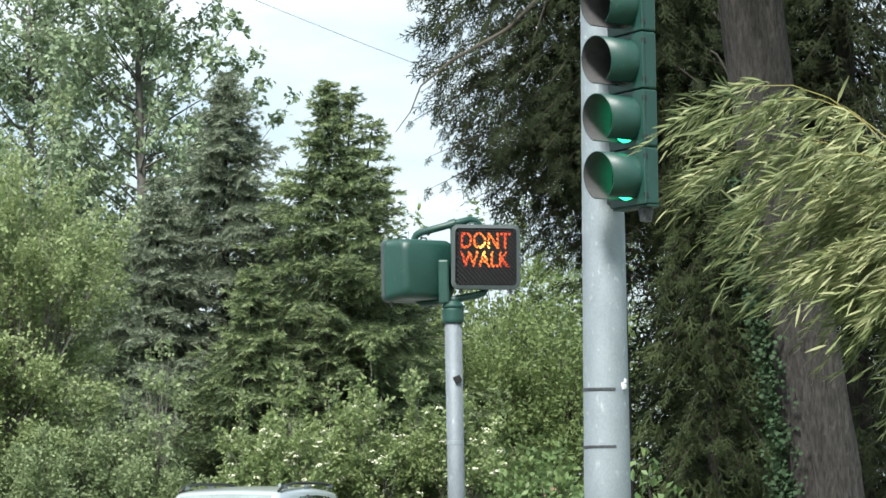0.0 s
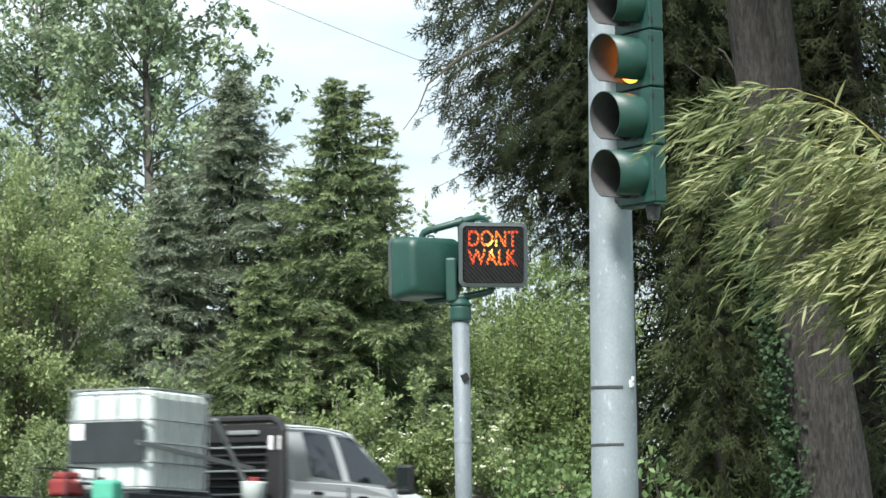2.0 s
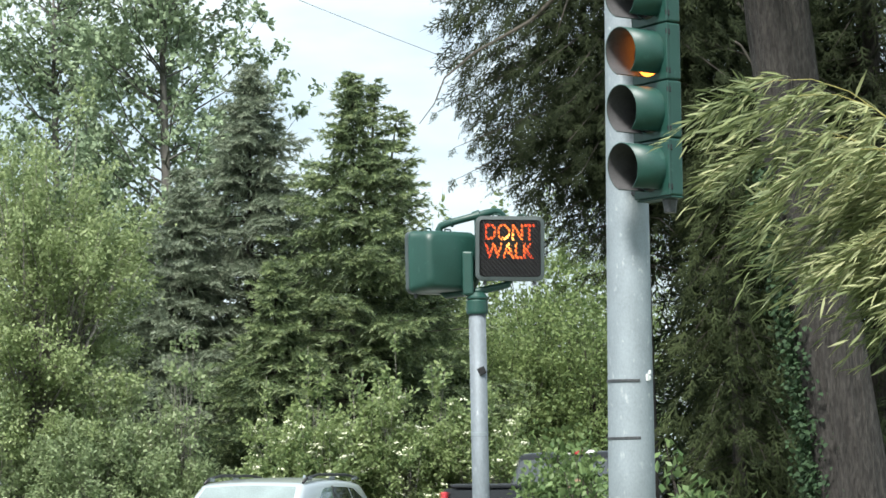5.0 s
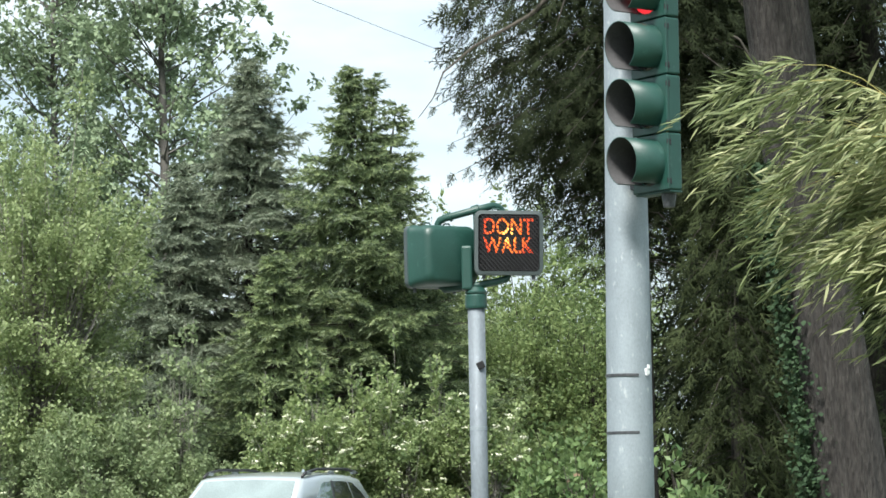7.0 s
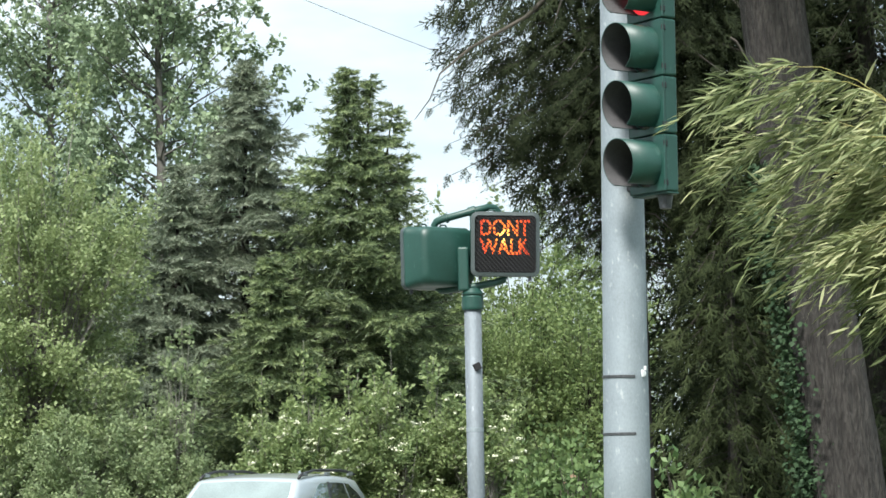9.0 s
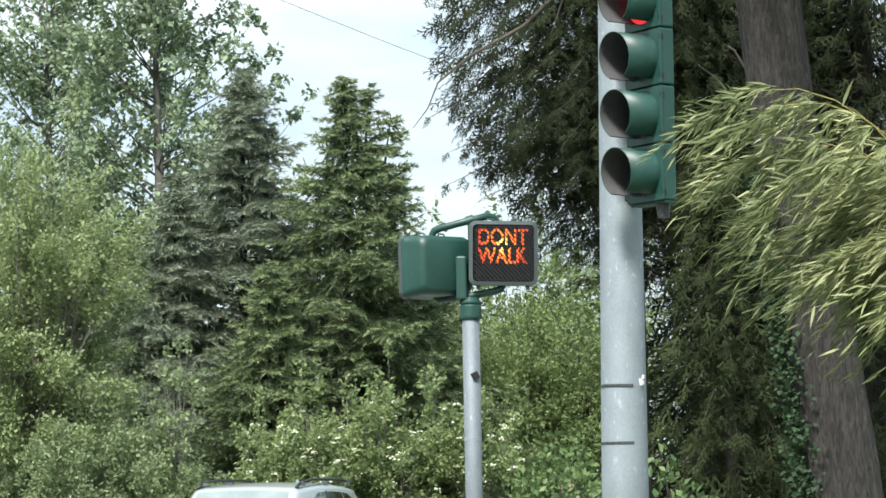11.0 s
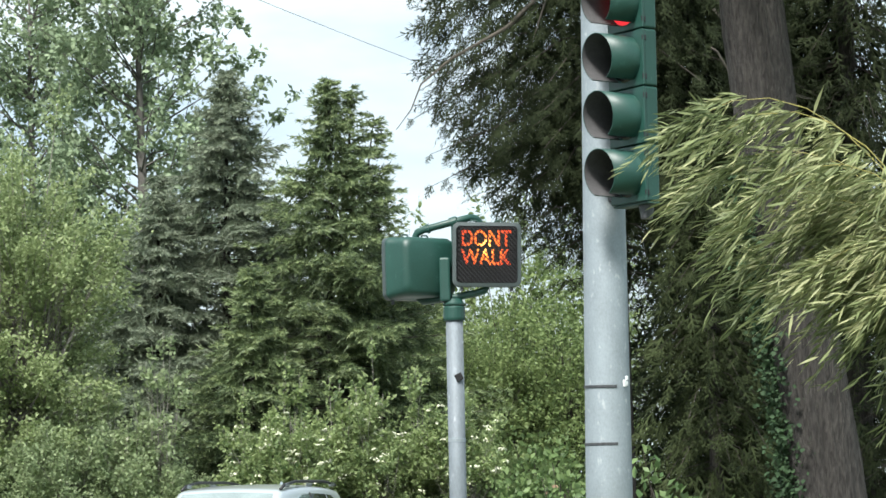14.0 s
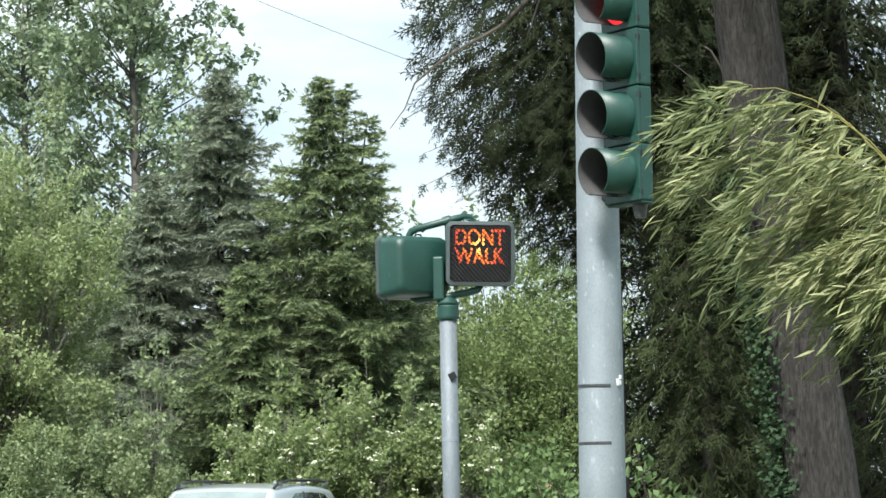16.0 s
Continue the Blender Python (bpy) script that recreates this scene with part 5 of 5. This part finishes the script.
def pickup_black():
    car = thing("pickup_truck", "black crew-cab pickup with bright chrome tailgate panel", "pickup truck")
    belt, roof = (0.05, 2.22, 1.0, 1.29), (0.19, 1.50, 0.86, 2.07)
    part("cab_body", slab([(-0.02, 0.985, 0.5, 1.20, 1.30, 0.97), (1.3, 1.0, 0.48, 1.20, 1.30, 0.98), (2.12, 0.99, 0.5, 1.18, 1.29, 0.95)]), "black_paint", car)
    bend = (belt, roof, 0.075)
    bm, q = greenhouse(belt, roof, 0.10, 0.075)
    part("cab", bm, "black_paint", car, smooth=True)
    part("roof_trim", tube([(0.24, -0.80, 2.0), (0.6, -0.81, 2.025), (1.0, -0.81, 2.02), (1.35, -0.80, 1.985), (1.56, -0.80, 1.91)], 0.014, 8), "chrome", car, "bright roof trim")
    part("hood", slab([(2.12, 0.99, 0.5, 1.17, 1.30, 0.88), (2.75, 0.99, 0.5, 1.15, 1.28, 0.87), (3.05, 0.97, 0.55, 1.08, 1.21, 0.84), (3.2, 0.95, 0.55, 1.0, 1.12, 0.80), (3.29, 0.92, 0.6, 0.9, 1.0, 0.76)]), "black_paint", car)
    part("bed", slab([(-2.12, 0.99, 0.55, 1.36, 1.42, 0.97), (-1.9, 1.0, 0.5, 1.38, 1.45, 0.98), (-0.62, 1.0, 0.5, 1.38, 1.45, 0.98)]), "black_paint", car)
    part("bed_cover", box((1.46, 1.86, 0.04), (-1.33, 0, 1.46), 0.02, 3), "plastic", car, "flat black bed cover")
    gate = part("tailgate", box((0.07, 1.62, 0.62), (-2.14, 0, 1.10), 0.03, 3), "black_paint", car)
    part("spoiler_lip", box((0.12, 1.66, 0.05), (-2.15, 0, 1.435), 0.02, 3), "black_paint", gate)
    chrome = part("chrome_panel", box((0.03, 1.60, 0.34), (-2.185, 0, 1.10), 0.012, 3), "chrome", gate, "wide chrome tailgate panel")
    part("badge", box((0.012, 0.09, 0.05), (-2.204, -0.62, 1.0), 0.004), "plate", chrome)
    for k in range(3):
        part("crease", box((0.008, 1.2, 0.014), (-2.203, 0.1, 1.02 + 0.07 * k), 0.003, 1), "cage", chrome)
    for s in (-1, 1):
        part("tail_lamp", box((0.16, 0.085, 0.17), (-2.10, s * 0.95, 1.29), 0.025, 3), "red_lamp", car, "tall red tail lamp")
        part("reverse_lamp", box((0.15, 0.085, 0.26), (-2.10, s * 0.95, 1.07), 0.02), "white_label", car)
    for side, s in (("right", -1), ("left", 1)):
        part("rear_window", pane(q[side], [(0.10, 0.08), (0.37, 0.06), (0.37, 0.86), (0.14, 0.88)], 0.004, bend=bend), "glass", car)
        part("front_window", pane(q[side], [(0.42, 0.06), (0.90, 0.04), (0.91, 0.35), (0.89, 0.74), (0.84, 0.86), (0.42, 0.86)], 0.004, bend=bend), "glass", car)
        part("quarter_glass", pane(q[side], [(0.59, 0.14), (0.875, 0.15), (0.865, 0.24), (0.80, 0.48), (0.74, 0.68), (0.70, 0.70)], 0.007, bend=bend), "glass_clear", car, "see-through front side glass")
        mirror(car, 1.92, s * 1.03, 1.42, "plastic", 0.36, 0.24)
        handle(car, 0.49, s * 1.0, 1.20)
        handle(car, 1.33, s * 1.0, 1.18)
        for x in (-0.72, 2.55):
            wheel(car, x, s * 0.88, 0.42, 0.28)
    part("rear_glass", sheet(q["back"], [(0.03, 0.015, 0.985), (0.86, 0.04, 0.96)], 0.006, bend), "rear_glass_dark", car, "dark grey rear window")
    part("slider_line", pane(q["back"], [(0.36, 0.60), (0.64, 0.60), (0.64, 0.612), (0.36, 0.612)], 0.014, bend=bend), "black", car)
    part("slider_edge", pane(q["back"], [(0.355, 0.06), (0.365, 0.06), (0.365, 0.62), (0.355, 0.62)], 0.014, bend=bend), "black", car)
    lamp = part("brake_lamp", box((0.05, 0.46, 0.055), (0.20, 0, 2.005), 0.018), "white_label", car, "high brake and cargo lamp")
    part("brake_lens", box((0.02, 0.18, 0.05), (0.172, 0, 2.005), 0.008), "red_lamp", lamp)
    part("windscreen", sheet(q["front"], [(0.06, 0.06, 0.94), (0.93, 0.09, 0.91)], 0.006, bend), "glass_clear", car)
    part("bumper", box((0.2, 1.95, 0.22), (-2.25, 0, 0.62), 0.04, 3), "chrome", car, "chrome rear bumper")
    part("grille", box((0.06, 1.3, 0.42), (3.28, 0, 0.80), 0.03), "chrome", car)
    for ob in car.children:      # a short bed
        if ob.name.split(".")[0] in ("bed", "bed_cover", "tailgate", "tail_lamp", "reverse_lamp", "bumper"):
            ob.matrix_basis = pose(0.60, 0, 0.0) @ ob.matrix_basis
    return car


def estate_car(name, label, paint, wide, tall, length, racks, rear_label, belt_x=None, roof_x=None, sweep=0.12, joined_glass=False):
    """A sport-utility car; origin on the ground under its middle."""
    car = thing(name, label, "car")
    hw, hl = wide / 2, length / 2
    bz = tall * 0.60
    part("body", slab([(-hl, hw * 0.86, 0.5, bz - 0.22, bz - 0.08, hw * 0.80), (-hl + 0.12, hw * 0.95, 0.42, bz - 0.1, bz + 0.01, hw * 0.88), (-hl + 0.9, hw, 0.3, bz - 0.08, bz + 0.01, hw * 0.93),
                       (0.6, hw, 0.28, bz - 0.1, bz, hw * 0.92), (hl - 1.45, hw, 0.3, bz - 0.13, bz - 0.02, hw * 0.9), (hl - 0.4, hw * 0.97, 0.32, bz - 0.24, bz - 0.12, hw * 0.82), (hl, hw * 0.84, 0.4, bz - 0.42, bz - 0.28, hw * 0.66)]), paint, car, smooth=False)
    belt, roof = (*(belt_x or (-hl + 0.08, hl - 1.28)), hw * 0.93, bz - 0.02), (*(roof_x or (-hl + 0.62, hl - 2.05)), hw * 0.74, tall + 0.03)
    bend = (belt, roof, sweep)
    bm, q = greenhouse(belt, roof, 0.10, sweep)
    part("cabin", bm, paint, car, smooth=True)
    for side, s in (("right", -1), ("left", 1)):
        if joined_glass:      # one swept dark side glass, pointed at the back
            part("rear_window", pane(q[side], [(0.09, 0.56), (0.17, 0.30), (0.26, 0.10), (0.62, 0.07), (0.62, 0.87), (0.45, 0.86), (0.30, 0.80), (0.17, 0.70)], 0.004, bend=bend), "glass", car)
            part("front_window", pane(q[side], [(0.64, 0.07), (0.93, 0.05), (0.935, 0.35), (0.92, 0.70), (0.86, 0.84), (0.64, 0.87)], 0.004, bend=bend), "glass_clear", car)
            part("pillar", pane(q[side], [(0.62, 0.06), (0.64, 0.06), (0.64, 0.88), (0.62, 0.88)], 0.007, bend=bend), "plastic", car)
        else:
            part("front_window", pane(q[side], [(0.55, 0.08), (0.90, 0.06), (0.80, 0.45), (0.70, 0.80), (0.66, 0.84), (0.55, 0.85)], 0.004, bend=bend), "glass_clear", car)
            part("rear_window", pane(q[side], [(0.27, 0.10), (0.53, 0.08), (0.53, 0.85), (0.29, 0.85)], 0.004, bend=bend), "glass", car)
            part("quarter_window", pane(q[side], [(0.08, 0.30), (0.25, 0.12), (0.27, 0.85), (0.20, 0.84), (0.12, 0.66)], 0.004, bend=bend), "glass", car)
            part("pillar", pane(q[side], [(0.53, 0.06), (0.55, 0.06), (0.55, 0.87), (0.53, 0.87)], 0.007, bend=bend), "plastic", car)
        mirror(car, hl - 1.72, s * hw * 0.96, bz + 0.06, paint, 0.17, 0.2)
        handle(car, -0.55, s * hw * 0.985, bz - 0.14, paint)
        handle(car, 0.45, s * hw * 0.985, bz - 0.14, paint)
        for x in (-hl + 0.95, hl - 0.95):
            wheel(car, x, s * (hw - 0.12), 0.35)
        if joined_glass:      # a thin black strip along the roof's edge
            y, mid, half = s * roof[2] * 0.90, (roof[0] + roof[1]) / 2 + 0.1, (roof[1] - roof[0]) / 2 + 0.35
            xs = [roof[0] + 0.45 + (roof[1] - roof[0] - 0.5) * k / 8 for k in range(9)]
            part("roof_strip", tube([(x, y, roof[3] + 0.004 - sweep * ((x - mid) / half) ** 2 - 0.45 * sweep * (y / belt[2]) ** 2) for x in xs], 0.012, 6), "plastic", car, "thin black roof strip")
        if racks:
            y = s * (hw * 0.74 - 0.06)
            x0, x1 = roof[0] - 0.07, roof[1] - 0.07
            rail = part("roof_rail", tube([(x0, y, tall - 0.01), (x0 + 0.12, y, tall + racks - 0.04), (x0 + 0.5, y, tall + racks - 0.005), (x1 - 0.55, y, tall + racks), (x1 - 0.12, y, tall + racks * 0.75 - 0.03), (x1 + 0.02, y, tall - 0.05)], 0.02, 8), "plastic", car, "dark roof rail", smooth=True)
            for x in (x0 + 0.16, (x0 + x1) / 2, x1 - 0.2):
                part("rail_foot", box((0.16, 0.04, racks), (x, y, tall + racks * 0.4 - 0.02), 0.012), "cage", rail)
    part("windscreen", sheet(q["front"], [(0.05, 0.05, 0.95), (0.93, 0.07, 0.93)], 0.006, bend), "windscreen_sky", car, "windscreen coloured pale for mirrored sky")
    # dark surround; its top strip above the glass imitates the spoiler's shade
    part("rear_surround", sheet(q["back"], [(0.22, 0.10, 0.88), (0.60, 0.02, 0.98), (0.90, 0.05, 0.95)], 0.005, bend), "glass", car, "dark tailgate glass surround with spoiler shade along its top")
    part("rear_glass", sheet(q["back"], [(0.28, 0.13, 0.76), (0.54, 0.07, 0.87), (0.72, 0.10, 0.86)], 0.010, bend), "rear_glass_grey", car, rear_label)
    part("spoiler", box((0.24, hw * 1.16, 0.022), (roof[0] + 0.02, 0, tall - 0.055 - (sweep - 0.12)), 0.01, 3), paint, car)
    part("wiper", tube([(-hl + 0.13, 0.3, bz + 0.14), (-hl + 0.20, -0.1, bz + 0.19)], 0.012, 6), "plastic", car)
    part("antenna_fin", loft([[(roof[0] + 0.19 + a * k, b * k, tall - 0.01 + z) for a, b in ((-0.09, 0), (0, 0.03), (0.1, 0), (0, -0.03))] for z, k in ((0, 1), (0.04, 0.6), (0.065, 0.3))]), paint, car)
    for s in (-1, 1):
        part("headlamp", box((0.12, 0.36, 0.12), (hl - 0.16, s * hw * 0.66, bz - 0.40), 0.03), "glass_clear", car)
        part("tail_lamp", box((0.12, 0.26, 0.16), (-hl + 0.06, s * hw * 0.76, bz - 0.14), 0.03), "red_lamp", car)
    part("grille", box((0.04, wide * 0.5, 0.2), (hl - 0.03, 0, bz - 0.46), 0.02), "plastic", car)
    return car


M["rear_glass_dark"] = material("dark_grey_car_glass", (0.06, 0.07, 0.075), 0.12, 0, 0.25, 2.0, coat=0.4)
# base colour greyed to stand for sky mirrored in the sloping rear glass
M["rear_glass_grey"] = material("sky_grey_car_glass", (0.11, 0.125, 0.13), 0.12, 0, 0.2, 2.0, coat=0.5)
# the sky's reflection is put into this pale, rough base colour
M["windscreen_sky"] = material("sky_toned_windscreen", (0.20, 0.25, 0.25), 0.28, 0, 0.3, 2.0, coat=0.0)

WHITE_TRUCK = pickup_white()
LOAD = [(water_tank(), TANK_AT)] + bed_load()
BLACK_TRUCK = pickup_black()
WHITE_CAR = estate_car("white_suv", "white sport-utility car with dark rear glass", "white_paint", 1.92, 1.64, 4.6, 0, "grey rear window", (-2.22, 1.25), (-1.72, 0.08), 0.15, True)
SILVER_CAR = estate_car("silver_suv", "silver sport-utility car waiting, dark roof rails and pale windscreen", "silver_paint", 2.12, 1.69, 4.75, 0.055, "grey rear window")
SILVER_CAR.matrix_basis = pose(-2.86, 32.6, gz(-2.86, 32.6), 0, 0, -108)


def motions():
    # the lamps change: green, then amber, then red; each lens turns its other face forward
    def lit(lens, z, first, changes):
        events = [(0.0, 0 if first else 180)]
        for t, on in changes:
            old, goal = events[-1][1], 0 if on else 180
            events += [(t - 0.067, old), (t - 0.033, old + (goal - old) / 3), (t, old + (goal - old) * 2 / 3), (t + 0.033, goal)]
        events.append((16.0, events[-1][1]))
        walk(lens, [(t, pose(0, LENS_Y, z, 0, 0, a)) for t, a in events])

    red, amber, arrow, green = LENSES
    lit(*red, False, [(5.2, True)])
    lit(*amber, False, [(1.08, True), (5.15, False)])
    lit(*arrow, True, [(0.96, False)])
    lit(*green, True, [(0.96, False)])

    # the canes sway in the wind
    for k, cane in enumerate(CANES):
        rows = []
        for i in range(33):
            t = i * 0.5
            slow = np.interp(t, [0, 1.5, 3.5, 5, 7, 9, 10.5, 12.5, 14.5, 16], [0.9, 0.2, -0.7, 0.4, 2.0, 2.0, 0.0, -2.0, -2.2, -0.8])
            a = slow + 0.25 * math.sin(2.1 * t + 0.9 * k)
            rows.append((t, pose(0, 0, 1.2, 0.3 * math.sin(1.7 * t + k), a, 0) @ pose(0, 0, -1.2)))
        walk(cane, rows)

    # traffic: straight along the other road
    def drive(t0, place_, speed, heading, begin, end, before=None):
        """Rows for a vehicle that is at place_ (x, y) at t0; it may come up at another speed."""
        h = radians(heading)
        ax, ay = math.sin(h), math.cos(h)
        rows = []
        for i in range(65):
            t = i * 0.25
            s = min(max(t, begin), end) - t0
            s *= before if before and s < 0 else speed
            x, y = place_[0] + ax * s, place_[1] + ay * s
            front, rear = gz(x + ax * 1.6, y + ay * 1.6), gz(x - ax * 1.6, y - ay * 1.6)
            rows.append((t, pose(x, y, (front + rear) / 2, 0, 0, 90 - heading) @ pose(0, 0, 0, 0, -math.degrees(math.atan((front - rear) / 3.2)), 0)))
        return rows

    rows = drive(*WHITE_RUN)
    walk(WHITE_TRUCK, rows)
    for load, (x, y, z) in LOAD:
        walk(load, [(t, m @ pose(x, y, z)) for t, m in rows])
    walk(BLACK_TRUCK, drive(*BLACK_RUN))
    walk(WHITE_CAR, drive(*SUV_RUN))


# at a time, the place, speed, heading, and when it sets off and stops
WHITE_RUN = (1.9, (-2.936, 25.62), 6.5, 32, 0.0, 14.0, 7.1)
BLACK_RUN = (4.04, (-1.666, 24.74), 6.2, 28.7, 0.0, 16.0, 6.33)
SUV_RUN = (13.0, (-2.26, 25.37), 8.75, 33.05, 9.5, 16.0, 8.7)
motions()
